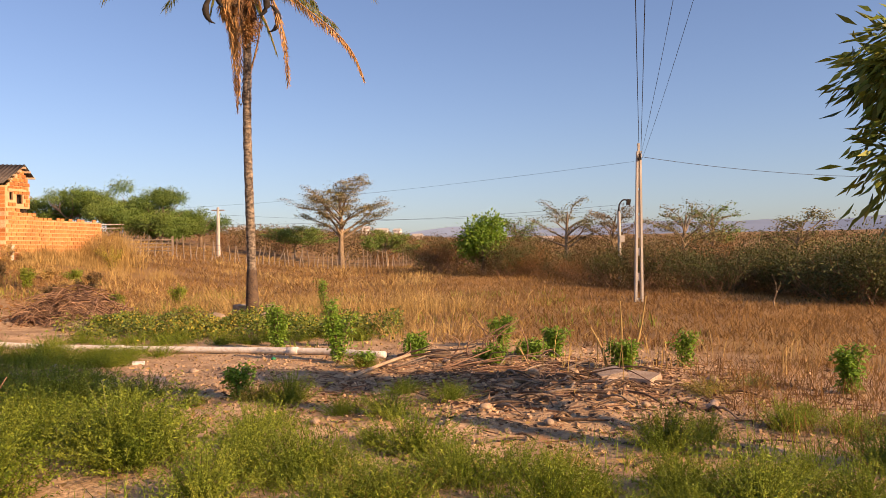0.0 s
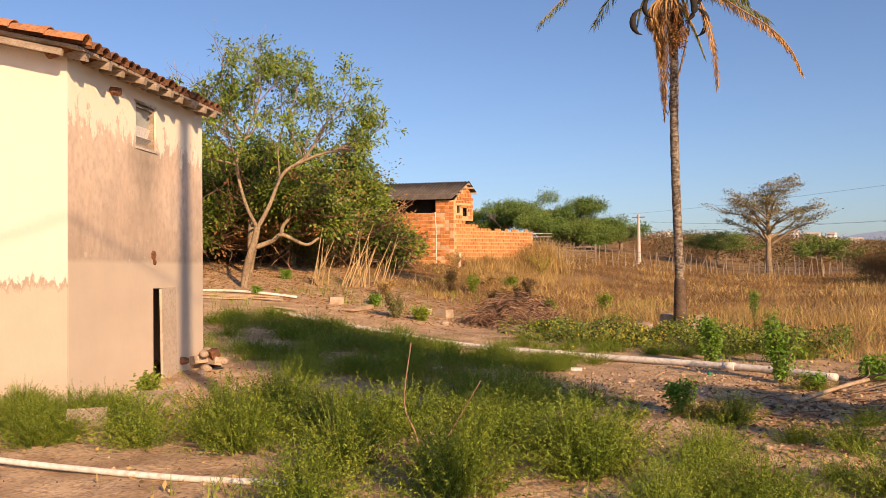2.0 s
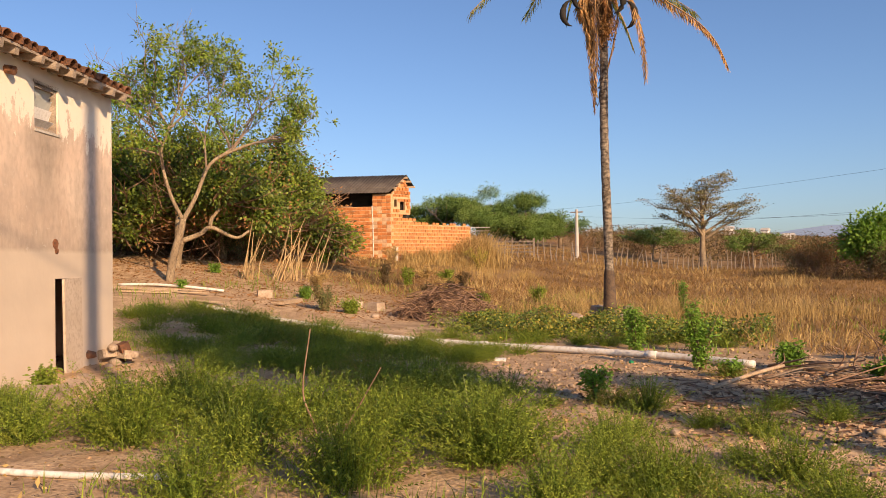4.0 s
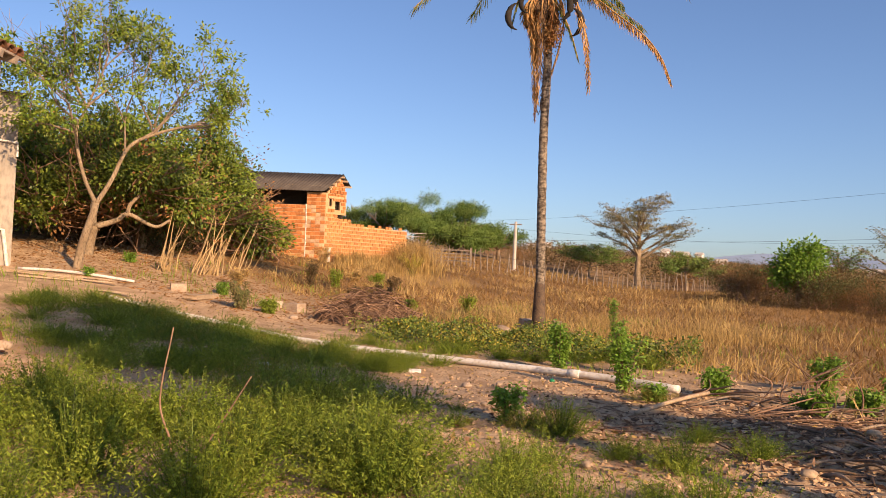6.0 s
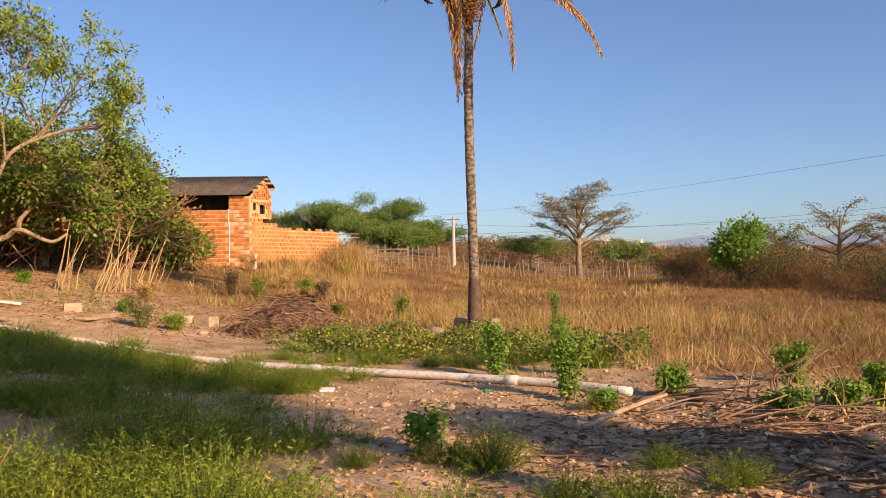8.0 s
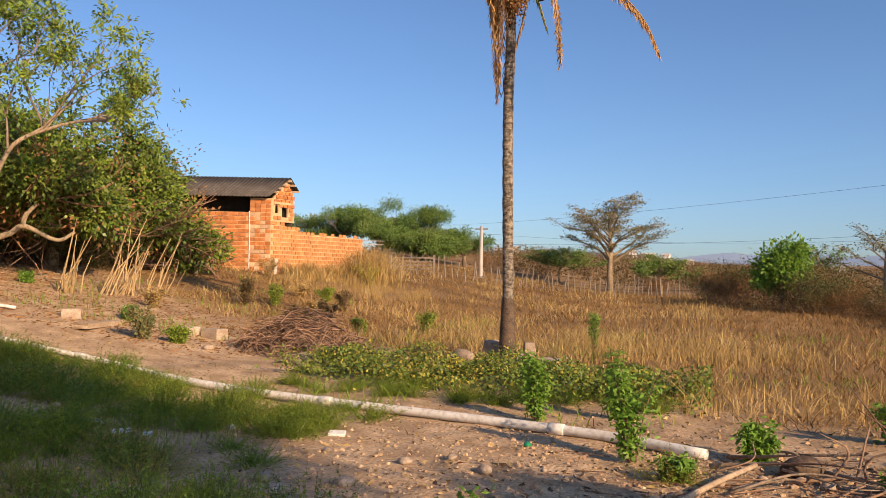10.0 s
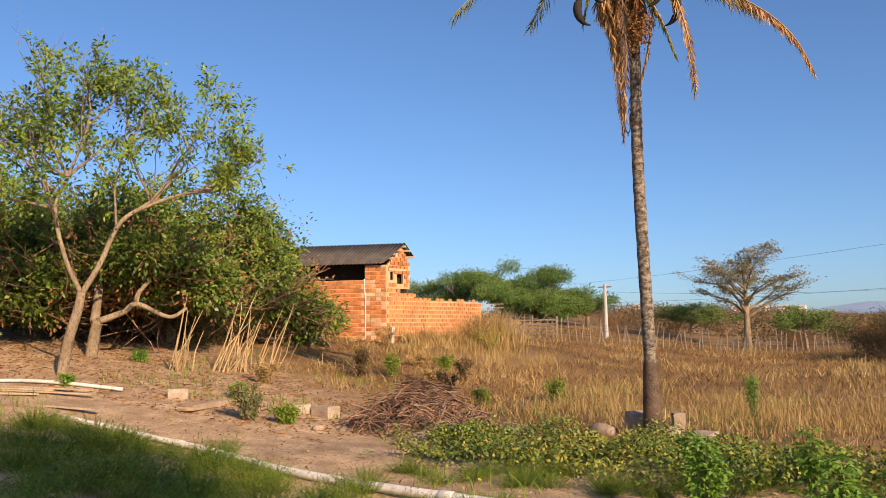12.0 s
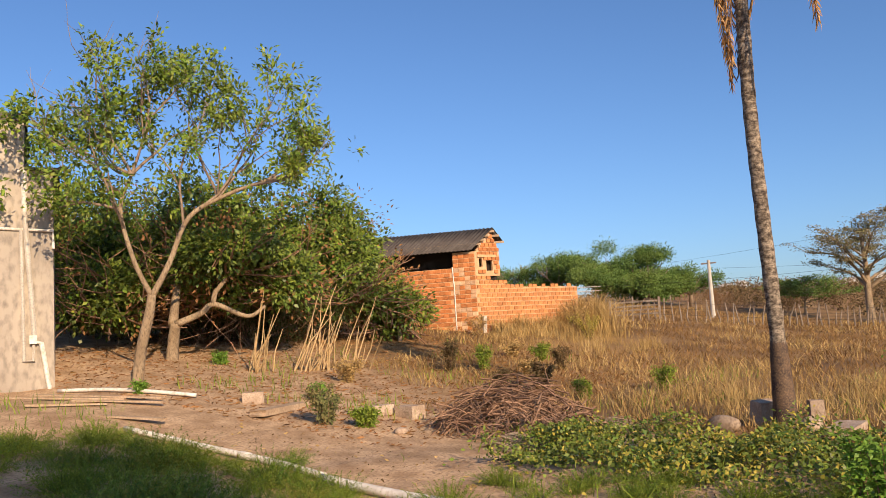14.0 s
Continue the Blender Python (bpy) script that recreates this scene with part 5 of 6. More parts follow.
def field():
    nr = np.random.default_rng(12)

    def scatter(n, ylo, yhi, power):
        y = ylo + (yhi - ylo) * nr.random(n) ** power
        x = nr.uniform(-1, 1, n) * (7 + y * 0.62) - 3
        return x, y

    x, y = scatter(140000, 11, 66, 1.2)
    edge = y + 0.55 * x + 3.0 * np.array([noise.noise((a * 0.5, c * 0.5, 0.0)) for a, c in zip(x, y)])
    yard = (x > -19.5) & (y < 24) & (y + 0.15 * x < 17.7) & (x < -1.5)
    trees = (x < -15.3) & (y < 30)
    keep = (edge > 15.5) & ~yard & ~trees & ~((x < -12) & (y > 33.5) & (y < 40) & (x > -24))
    x, y = x[keep], y[keep]
    tall = np.array([noise.noise((a * 0.33, c * 0.33, 5.0)) + 0.5 * noise.noise((a * 1.1, c * 1.1, 8.0)) for a, c in zip(x, y)])
    n = len(x)
    gold = (tall > 0.3 - 0.3 * ((x < 1) & (y < 30)) + 0.5 * nr.normal(size=n) * 0.5) & (x < -1 + 6 * nr.random(n))
    h = (0.12 + 0.17 * nr.random(n)) * (1 + 0.6 * tall)
    w = 0.008 + 0.0005 * y * nr.uniform(0.5, 1.3, n)
    hg = h * nr.uniform(0.8, 1.4, n)
    tagged(quads("dry_grass", blades(x[gold], y[gold], hg[gold], w[gold], nr, 1.5), M_STRAW), "golden dry grass standing across the field", "grass", kind="stuff")
    r = ~gold
    tagged(quads("russet_grass", blades(x[r], y[r], h[r] * 0.85, w[r] * 1.2, nr, 2.4), M_RUSSET), "matted russet brown dead grass on the field", "grass", kind="stuff")
    # low grass in the yard, on the near side of the pipe
    n = 19000
    x, y = nr.uniform(-12.5, 3.5, n), nr.uniform(4.2, 14.2, n)
    k = np.array([noise.noise((a * 0.55, c * 0.55, 6.0)) for a, c in zip(x, y)])
    left = np.where(y > 7.2, x < -2.6 - 0.75 * (y - 8), True)
    ok = left & (k > -0.05) & (y + 0.12 * x < 12.9) & ~((x < -7.2) & (y < 9.6))
    x, y = x[ok], y[ok]
    tagged(quads("yard_grass", blades(x, y, nr.uniform(0.06, 0.24, len(x)), nr.uniform(0.006, 0.012, len(x)), nr, 0.9), M_WEED), "low green grass between the weeds in the yard", "grass", kind="stuff")
    # dead growth at the mound's foot
    n = 9000
    x, y = nr.uniform(2.6, 7.5, n), nr.uniform(4.5, 12.5, n)
    ok = x > 2.6 + 0.5 * np.abs(y - 8) * nr.random(n)
    x, y = x[ok], y[ok]
    tagged(quads("verge_grass", blades(x, y, nr.uniform(0.05, 0.3, len(x)), nr.uniform(0.005, 0.012, len(x)), nr, 1.5), M_RUSSET), "brown dead growth beside the mound", "grass", kind="stuff")
    # broad-bladed golden stems along the edge of the field by the palm and the shed
    cx, cy = [], []
    for i in range(115):
        if i < 55:
            a, c = nr.uniform(-9, 1.5), nr.uniform(20.8, 25)
        elif i < 90:
            a, c = nr.uniform(-16.6, -11.5), nr.uniform(31, 37)
        else:
            a, c = nr.uniform(1.0, 6.0), nr.uniform(9.5, 14)
        m = 50 if i < 90 else 9
        cx.append(a + nr.normal(size=m) * 0.22)
        cy.append(c + nr.normal(size=m) * 0.22)
    cx, cy = np.concatenate(cx), np.concatenate(cy)
    n = len(cx)
    tagged(quads("straw_tussocks", blades(cx, cy, nr.uniform(0.15, 0.62, n), nr.uniform(0.006, 0.016, n), nr, 1.1), M_STRAW), "tall straw-yellow tussocks at the field's edge", "grass", kind="stuff")
    n = 5200
    f, o = nr.random(n), np.abs(nr.normal(size=n))
    run = 0.4 + 5.5 * f
    x, y = SHED[0] + 0.368 * run + 0.93 * (0.25 + 0.65 * o), SHED[1] + 0.93 * run - 0.368 * (0.25 + 0.65 * o)
    h = (0.35 + 1.0 * np.clip((run - 3.3) / 1.6, 0, 1) + 0.3 * np.sin(run * 5)) * nr.uniform(0.45, 1.15, n) + 0.15
    tagged(quads("wall_straw", blades(x, y, h, nr.uniform(0.018, 0.035, n), nr, 0.8), M_STRAW), "tall golden dry growth against the brick wall", "grass", kind="stuff")
    # low green and yellow growth mixed in the verge
    n = 9000
    x, y = nr.uniform(-17, 5, n), nr.uniform(13, 31, n)
    k = np.array([noise.noise((a * 0.45, c * 0.45, 9.0)) for a, c in zip(x, y)]) > 0.16
    tagged(quads("green_grass", blades(x[k], y[k], nr.uniform(0.1, 0.3, k.sum()), nr.uniform(0.01, 0.025, k.sum()), nr, 0.7), M_WEED), "patches of low green grass", "grass", kind="stuff")
    # fine straw litter lying under the trees
    n = 11000
    x, y = nr.uniform(-21, -9, n), nr.uniform(16.5, 31, n)
    z = np.array([ground(a, c) for a, c in zip(x, y)]) + 0.015
    d = nr.normal(size=(n, 3)) * (1, 1, 0.12)
    tagged(quads("leaf_litter", flakes(np.stack([x, y, z], 1), d, nr.uniform(0.05, 0.16, n), nr.uniform(0.012, 0.035, n), nr), M_LEAF_RUST), "brown fallen leaves and twigs on the soil", "leaf litter", kind="stuff")


field()


def weed_clump(seed, label, stems=150, h=0.48, leaf=None, per=34, size=0.95):
    """A feathery bushy weed: fanned stems set with tiny narrow leaves."""
    nr = np.random.default_rng(seed)
    t = thing("weed_clump", label, "weed", group="weeds in the yard")
    a = nr.uniform(0, 2 * np.pi, stems)
    out = nr.random(stems) ** 0.7
    base = np.stack([np.cos(a) * out * 0.16, np.sin(a) * out * 0.16, np.full(stems, -0.03)], 1)
    hh = h * nr.uniform(0.5, 1.05, stems) * np.sqrt(1 - 0.75 * out ** 2)
    tip = base + np.stack([np.cos(a) * out * 0.33, np.sin(a) * out * 0.33, hh], 1) + nr.normal(size=(stems, 3)) * (0.12, 0.12, 0.07)
    side = np.stack([-np.sin(a), np.cos(a), np.zeros(stems)], 1) * 0.003
    q = np.stack([base - side, base + side, tip + side * 0.3, tip - side * 0.3], 1).reshape(-1, 3)
    f = nr.uniform(0.18, 1.0, (stems, per))[:, :, None]
    p = (base[:, None] * (1 - f) + tip[:, None] * f).reshape(-1, 3)
    w = np.repeat(tip - base, per, 0)
    w /= np.linalg.norm(w, axis=1, keepdims=True)
    w = w * 0.45 + nr.normal(size=w.shape) * 0.8
    v = flakes(p, w, size * nr.uniform(0.016, 0.034, len(p)), size * nr.uniform(0.006, 0.011, len(p)), nr, 0.15, LIGHT)
    quads("stalk", q, M_LEAF_DARK, t)["kind"] = "stuff"
    quads("foliage", v, leaf or M_WEED, t)["kind"] = "stuff"
    return t


WEEDS = [weed_clump(91, "feathery green weed clump in the yard", 230, 0.47), weed_clump(92, "yellowish green feathery weed clump", 200, 0.4), weed_clump(93, "low spreading green weed", 110, 0.3, None, 26, 1.0), weed_clump(94, "dark green low weed", 110, 0.34, M_LEAF, 26, 1.0), weed_clump(96, "drying yellowish brown feathery weed", 120, 0.36, M_WEED_DRY, 26, 0.95)]


def plant_weeds():
    rng = random.Random(95)
    spots = [(-2.3, 6.2, 1.25), (-1.1, 5.7, 1.1), (0.4, 5.8, 1.0), (1.45, 5.6, 0.9), (-2.5, 6.6, 1.1), (-3.0, 5.2, 1.2), (-1.5, 5.9, 0.9), (-4.8, 6.4, 1.25), (-5.4, 5.7, 1.2), (-6.4, 5.4, 1.0), (-4.55, 6.9, 1.35), (-2.8, 7.1, 1.2), (-4.0, 8.0, 1.1),
             (-2.1, 8.9, 0.7), (-1.7, 8.8, 0.75), (-4.4, 8.9, 1.1), (-3.8, 7.5, 1.1), (-4.7, 6.6, 1.75), (-4.5, 7.2, 1.6), (-5.2, 6.6, 1.6), (-2.5, 6.3, 1.45), (-5.9, 6.9, 1.3), (-3.3, 6.0, 1.4), (-1.6, 5.3, 1.4), (-0.6, 5.2, 1.2), (0.6, 5.1, 1.2), (1.8, 5.0, 1.2), (3.0, 7.5, 0.9), (-3.4, 9.3, 0.9), (-0.6, 7.9, 0.7), (0.0, 8.6, 0.6), (2.1, 7.0, 0.8), (-0.3, 6.6, 1.0), (-6.6, 14.0, 0.75), (-4.6, 13.2, 0.8), (-7.9, 14.0, 0.8), (-4.9, 13.9, 0.6)]
    tries = 0
    while len(spots) < 74 and tries < 6000:
        tries += 1
        x, y = rng.uniform(-9.2, 4.5), rng.uniform(4.4, 14.2)
        left = x < -3.0 - 0.55 * (y - 8) if y > 6.8 else x < 3.8
        if y + 0.12 * x > 13.2 or (x < -7.4 and y < 9.8):
            continue
        d = 0.9 if (left and y < 12.6) else (0.5 if y < 6.8 else 0.05)
        if noise.noise((x * 0.6, y * 0.6, 2.2)) < 0.0 and rng.random() < 0.85:
            continue
        if rng.random() < d * 0.5:
            spots.append((x, y, rng.uniform(0.5, 1.45)))
    for i in range(16):
        spots.append((-12.2 + 0.25 * i, 14.35 + rng.gauss(0, 0.15), rng.uniform(0.4, 0.65)))
    for i in range(16):
        spots.append((rng.uniform(2.6, 5.6), rng.uniform(5.2, 8.6), rng.uniform(0.4, 0.9)))
    for i in range(30):
        spots.append((rng.uniform(-10.3, -5.4), rng.uniform(9.8, 13.0), rng.uniform(0.5, 1.0)))
    for i in range(32):
        spots.append((rng.uniform(-12.4, -7.6), rng.uniform(12.2, 14.3), rng.uniform(0.6, 1.1)))
    for i in range(16):
        spots.append((rng.uniform(-8.5, -6.8), rng.uniform(5.0, 5.9), rng.uniform(0.5, 0.9)))
    for i in range(22):
        spots.append((rng.uniform(-0.6, 3.6), rng.uniform(4.8, 6.0), rng.uniform(0.5, 0.9)))
    for i in range(9):
        spots.append((rng.uniform(-3.4, -0.4), rng.uniform(6.6, 9.6), rng.uniform(0.3, 0.5)))
    for i in range(30):
        spots.append((rng.uniform(-8.2, -4.6), rng.uniform(8.8, 12.6), rng.uniform(0.5, 0.95)))
    for i in range(20):
        spots.append((rng.uniform(-8.2, -4.8), rng.uniform(12.3, 13.6), rng.uniform(0.45, 0.8)))
    for i in range(26):
        spots.append((rng.uniform(-6.8, -1.6), rng.uniform(14.8, 16.0), rng.uniform(0.45, 0.75)))
    for i in range(20):
        spots.append((rng.uniform(-12.4, -8.2), rng.uniform(11.6, 14.2), rng.uniform(0.6, 1.1)))
    first = set()
    for x, y, s in spots:
        k = rng.choices((0, 1, 2, 3, 4), (4, 4, 1, 0, 3 if x > -0.5 else 0.7) if y < 9.3 else (0, 0.6, 5, 3, 0.5))[0]
        s = min(s, 1.2) * (0.72 if x > 0.2 else 1.0)
        if abs(x + 0.3 * (y - 1.5)) < 0.55:
            s = min(s, 0.8)
        m = Matrix.LocRotScale(on(x, y), Euler((0, 0, rng.uniform(0, 6.28))), None)
        if k not in first:
            first.add(k)
            WEEDS[k].matrix_world = m
            WEEDS[k].scale = (s * 1.1, s * 1.1, s)
        else:
            copy_thing(WEEDS[k], m).scale = (s * 1.1, s * 1.1, s)


plant_weeds()


def leafy_shrub(x, y, h, w, seed, material=None, label="bright green upright leafy shrub", droop=0.3):
    rng = random.Random(seed)
    z = ground(x, y)
    t = thing("leafy_shrub", label, "shrub", (x, y, z), group="leafy shrubs")
    b = Build()
    nr = np.random.default_rng(seed)
    P, W = [], []
    for i in range(11 if w > 0.41 else 5):
        a = rng.uniform(0, 6.28)
        r = rng.uniform(0.12, 0.44) * w
        top = Vector((math.cos(a) * r, math.sin(a) * r, h * rng.uniform(0.6, 1.0)))
        c = curve_points([(math.cos(a) * 0.03, math.sin(a) * 0.03, -0.05), top * 0.5 + Vector((0, 0, h * 0.08)), top], 4)
        b.tube(c, taper(len(c), 0.011, 0.004), 4)
        for k in range(130):
            f = rng.uniform(0.12, 1.0)
            k0 = min(int(f * (len(c) - 1)), len(c) - 2)
            q = c[k0].lerp(c[k0 + 1], f * (len(c) - 1) - k0)
            P.append(list(q + Vector((rng.gauss(0, 0.045), rng.gauss(0, 0.045), rng.gauss(0, 0.03)))))
            W.append([rng.gauss(0, 1), rng.gauss(0, 1), rng.gauss(-droop, 0.5)])
    part("stalk", b, M_TWIG, t)["kind"] = "stuff"
    quads("foliage", flakes(np.array(P), np.array(W), nr.uniform(0.04, 0.085, len(P)), nr.uniform(0.018, 0.036, len(P)), nr, 0.15, LIGHT), material or M_LEAF_FRESH, t)


for sx, sy, sh, sw, sd in ((-1.6, 12.25, 0.92, 0.6, 101), (-2.86, 14.0, 0.8, 0.44, 102), (0.9, 14.0, 0.55, 0.6, 103), (1.6, 12.5, 0.5, 0.5, 104), (2.3, 10.9, 0.45, 0.5, 105), (4.6, 9.6, 0.55, 0.5, 106), (3.3, 11.6, 0.5, 0.4, 107),
                           (-1.2, 11.6, 0.22, 0.3, 108), (-0.5, 12.6, 0.35, 0.5, 109), (0.6, 11.6, 0.3, 0.5, 110), (-2.0, 14.6, 0.85, 0.28, 111), (-3.1, 14.8, 0.85, 0.26, 112), (-2.3, 9.1, 0.4, 0.35, 113), (-3.4, 22.9, 1.0, 0.4, 114), (1.2, 12.2, 0.28, 0.6, 115), (-15.0, 16.9, 0.22, 0.3, 116), (-17.0, 20.6, 0.3, 0.45, 117), (-12.6, 18.9, 0.3, 0.5, 118)):
    leafy_shrub(sx, sy, sh, sw, sd)
leafy_shrub(-10.95, 17.3, 0.66, 1.0, 120, M_LEAF_OLIVE, "small rounded olive green bush with drooping leaves", 0.9)
leafy_shrub(-10.4, 17.6, 0.35, 0.5, 121, M_WEED, "small pale green bush", 0.5)
leafy_shrub(-7.7, 6.7, 0.38, 0.25, 122, M_WEED, "thin green plant at the foot of the house wall", 0.2)


leafy_shrub(-15.3, 37.0, 1.7, 2.2, 123, M_STRAW, "tall golden dry bush against the brick wall", 0.1)
leafy_shrub(-14.4, 35.8, 1.2, 1.9, 124, M_LEAF_YELLOW, "yellowing bush beside the brick wall", 0.1)
leafy_shrub(-17.6, 33.2, 0.8, 1.2, 125, M_STRAW, "dry straw-coloured bush at the foot of the wall", 0.1)
for i in range(12):
    r = random.Random(300 + i)
    leafy_shrub(r.uniform(-14, -8), r.uniform(21, 29), r.uniform(0.4, 0.9), r.uniform(0.5, 0.9), 300 + i, (M_STRAW, M_LEAF_DULL, M_WEED)[i % 3], "low half-dry shrub in the field", 0.1)


def vine_bed():
    nr = np.random.default_rng(131)
    n = 21000
    f = nr.random(n)
    x = -7.5 + f * 6.6
    y = 17.0 - 0.12 * (x + 5) + nr.normal(size=n) * (0.75 - 0.3 * np.abs(f - 0.45))
    k = np.array([noise.noise((a * 1.1, c * 1.1, 4.0)) for a, c in zip(x, y)])
    h = np.clip(0.28 + 0.5 * k, 0.04, 0.62)
    z = np.array([ground(a, c) for a, c in zip(x, y)]) + h * nr.random(n) ** 0.5
    p = np.stack([x, y, z], 1)
    w = nr.normal(size=p.shape) * (1, 1, 0.6)
    yel = nr.random(n) < 0.14 * (1 + 1.5 * (np.abs(f - 0.4) < 0.12))
    for sel, m, lab in ((~yel, M_LEAF_DARK, "low bed of trailing green vines"), (yel, M_LEAF_YELLOW, "yellowing leaves in the vine bed")):
        ob = quads("vine_bed", flakes(p[sel], w[sel], nr.uniform(0.035, 0.08, sel.sum()), nr.uniform(0.025, 0.05, sel.sum()), nr, 0.15, LIGHT), m)
        tagged(ob, lab, "vines", kind="stuff")


vine_bed()


def cane_clump():
    rng = random.Random(141)
    t = thing("dry_canes", "clump of tall bleached dry cane stalks", "canes")
    for i in range(46):
        f = min(1.0, max(0.0, rng.choice((0.04, 0.42, 0.55, 0.85)) + rng.gauss(0, 0.05)))
        x, y = -15.75 + f * 1.2 + rng.gauss(0, 0.1), 20.4 + f * 2.7 + rng.gauss(0, 0.12)
        h = rng.triangular(0.5, 2.3, 1.0)
        lean = Vector((rng.gauss(0.14, 0.16), rng.gauss(0.26, 0.2), 1)).normalized()
        b = Build()
        p = on(x, y, -0.03)
        c = [p, p + lean * h * 0.5 + Vector((rng.gauss(0, 0.06), rng.gauss(0, 0.06), 0)), p + lean * h]
        b.tube(c, [rng.uniform(0.012, 0.024), 0.015, 0.007], 6)
        part("cane", b, M_CANE, t)


cane_clump()


def brush_pile():
    rng = random.Random(151)
    t = thing("brush_pile", "heap of dry reddish brown twigs and vines", "brush pile", (-8.5, 18.8, ground(-8.5, 18.8)))
    for layer in range(3):
        b = Build()
        for i in range(210):
            a = rng.uniform(0, 6.28)
            r = rng.random() ** 0.6
            x, y = r * math.cos(a) * 1.4, r * math.sin(a) * 1.0
            z = 0.85 * (1 - r ** 1.7) * rng.uniform(0.3, 1.0)
            d = Vector((rng.gauss(0, 1), rng.gauss(0, 0.8), rng.gauss(0, 0.25))).normalized()
            ln = rng.uniform(0.3, 0.9)
            p = Vector((x, y, z))
            m = p + Vector((0, 0, rng.uniform(0.0, 0.14)))
            q = [p - d * ln / 2, m, p + d * ln / 2 + Vector((0, 0, -0.1))]
            q = [Vector((v.x, v.y, max(v.z, 0.01))) for v in q]
            c = curve_points(q, 3)
            b.tube(c, taper(len(c), rng.uniform(0.008, 0.018), 0.004), 4)
        part("twig_tangle", b, M_TWIG, t)["kind"] = "stuff"


brush_pile()


def dead_frond_heap(x, y, s, seed, m=None):
    rng = random.Random(seed)
    t = thing("fallen_frond", "bundle of grey fallen palm fronds on the ground", "palm frond", (x, y, ground(x, y)), rz=rng.uniform(-30, 30))
    b = Build()
    for i in range(60):
        w = rng.gauss(0, 0.12)
        c = curve_points([(-0.55 * s, w, 0.02), (0, w * 1.4, 0.25 * s * rng.uniform(0.4, 1)), (0.6 * s, w * 2, 0.1 * s * rng.random())], 3)
        b.tube(c, taper(len(c), 0.012, 0.004), 4)
    part("frond_litter", b, m or M_BARK_PALE, t)["kind"] = "stuff"


dead_frond_heap(-7.2, 19.5, 0.8, 161)
dead_frond_heap(-6.5, 20.2, 0.7, 162, M_TWIG)
dead_frond_heap(-7.85, 17.55, 0.7, 163, M_PLANK)

# ---- stones, slabs, timber ----


def stone(x, y, sx, sy, sz, seed, name="stone", label="rough tan stone on the soil", m=None, flat=False, tilt=0.0):
    bm = bmesh.new()
    if flat:
        bmesh.ops.create_cube(bm, size=1.0)
        bmesh.ops.subdivide_edges(bm, edges=bm.edges[:], cuts=2, use_grid_fill=True)
    else:
        bmesh.ops.create_icosphere(bm, subdivisions=2, radius=0.5)
    for v in bm.verts:
        v.co += v.co.normalized() * (0.06 if flat else 0.16) * noise.noise(v.co * 2.6 + Vector((seed, 0, 0)))
        v.co = Vector((v.co.x * sx, v.co.y * sy, v.co.z * sz))
    me = bpy.data.meshes.new(name)
    bm.to_mesh(me)
    bm.free()
    me.materials.append(m or M_STONE)
    if not flat:
        me.polygons.foreach_set("use_smooth", [True] * len(me.polygons))
    ob = new(name, me)
    r = random.Random(seed)
    ob.matrix_world = pose(x, y, ground(x, y) + sz * 0.38, tilt, 0, r.uniform(0, 360))
    return tagged(ob, label, "stone", "stones in the yard" if name == "stone" else "")


stone(-5.07, 20.55, 0.36, 0.26, 0.42, 1, "stone_block", "pale square stone block leaning by the palm", flat=True, tilt=8)
stone(-4.37, 20.6, 0.16, 0.2, 0.42, 7, "stone_block", "pale stone block behind the palm", flat=True)
stone(-5.52, 19.8, 0.55, 0.36, 0.3, 2, "stone", "rounded brown boulder beside the palm", M_BARK)
stone(-3.85, 19.65, 0.85, 0.35, 0.16, 3, "stone_slab", "long pale broken slab by the palm", flat=True)
stone(-4.3, 19.75, 0.4, 0.3, 0.25, 4)
stone(-13.1, 17.8, 0.36, 0.25, 0.2, 5, "stone_block", "tan stone block by the pale slab", flat=True)
stone(-12.2, 17.55, 1.5, 0.3, 0.1, 6, "stone_slab", "long pale slab lying on the soil", M_PLANK, flat=True)
stone(-11.0, 18.6, 0.6, 0.3, 0.18, 8, "stone_block", "pale broken masonry piece", flat=True)
stone(-10.5, 18.9, 0.45, 0.3, 0.22, 9, "stone_block", "broken brick and mortar lump", flat=True)
stone(-9.75, 17.6, 0.2, 0.15, 0.12, 10)
stone(-7.6, 17.4, 0.75, 0.4, 0.12, 12, "stone_slab", "flat pale slab beside the brush pile", flat=True)
for i, (x, y, s) in enumerate(((-7.55, 6.35, 0.45), (-7.35, 6.05, 0.4), (-7.75, 6.7, 0.35), (-7.6, 5.8, 0.3), (-8.0, 7.2, 0.3), (-7.3, 6.5, 0.25), (-8.3, 7.6, 0.25), (-7.9, 6.2, 0.4), (-7.4, 5.5, 0.4), (-7.15, 5.9, 0.28))):
    stone(x + 0.2, y, s * 0.9, s * 0.55, s * 0.5, 30 + i, "rubble", "angular broken stone rubble at the foot of the house", flat=True, tilt=(-24, 31, 12, -38)[i % 4])
for i in range(14):
    r = random.Random(60 + i)
    k = max(0, 2 - i // 5)
    o = stone(-9.13 + r.gauss(0, 0.1 + 0.05 * k), 9.0 + r.gauss(0, 0.12 + 0.05 * k), 0.22, 0.13, 0.12, 50 + i, "rubble", "old stones and bricks heaped against the house corner", M_STONE if i % 4 else M_TILE, flat=i % 3 == 0, tilt=r.uniform(-20, 20))
    o.location.z += 0.1 * (2 - k)


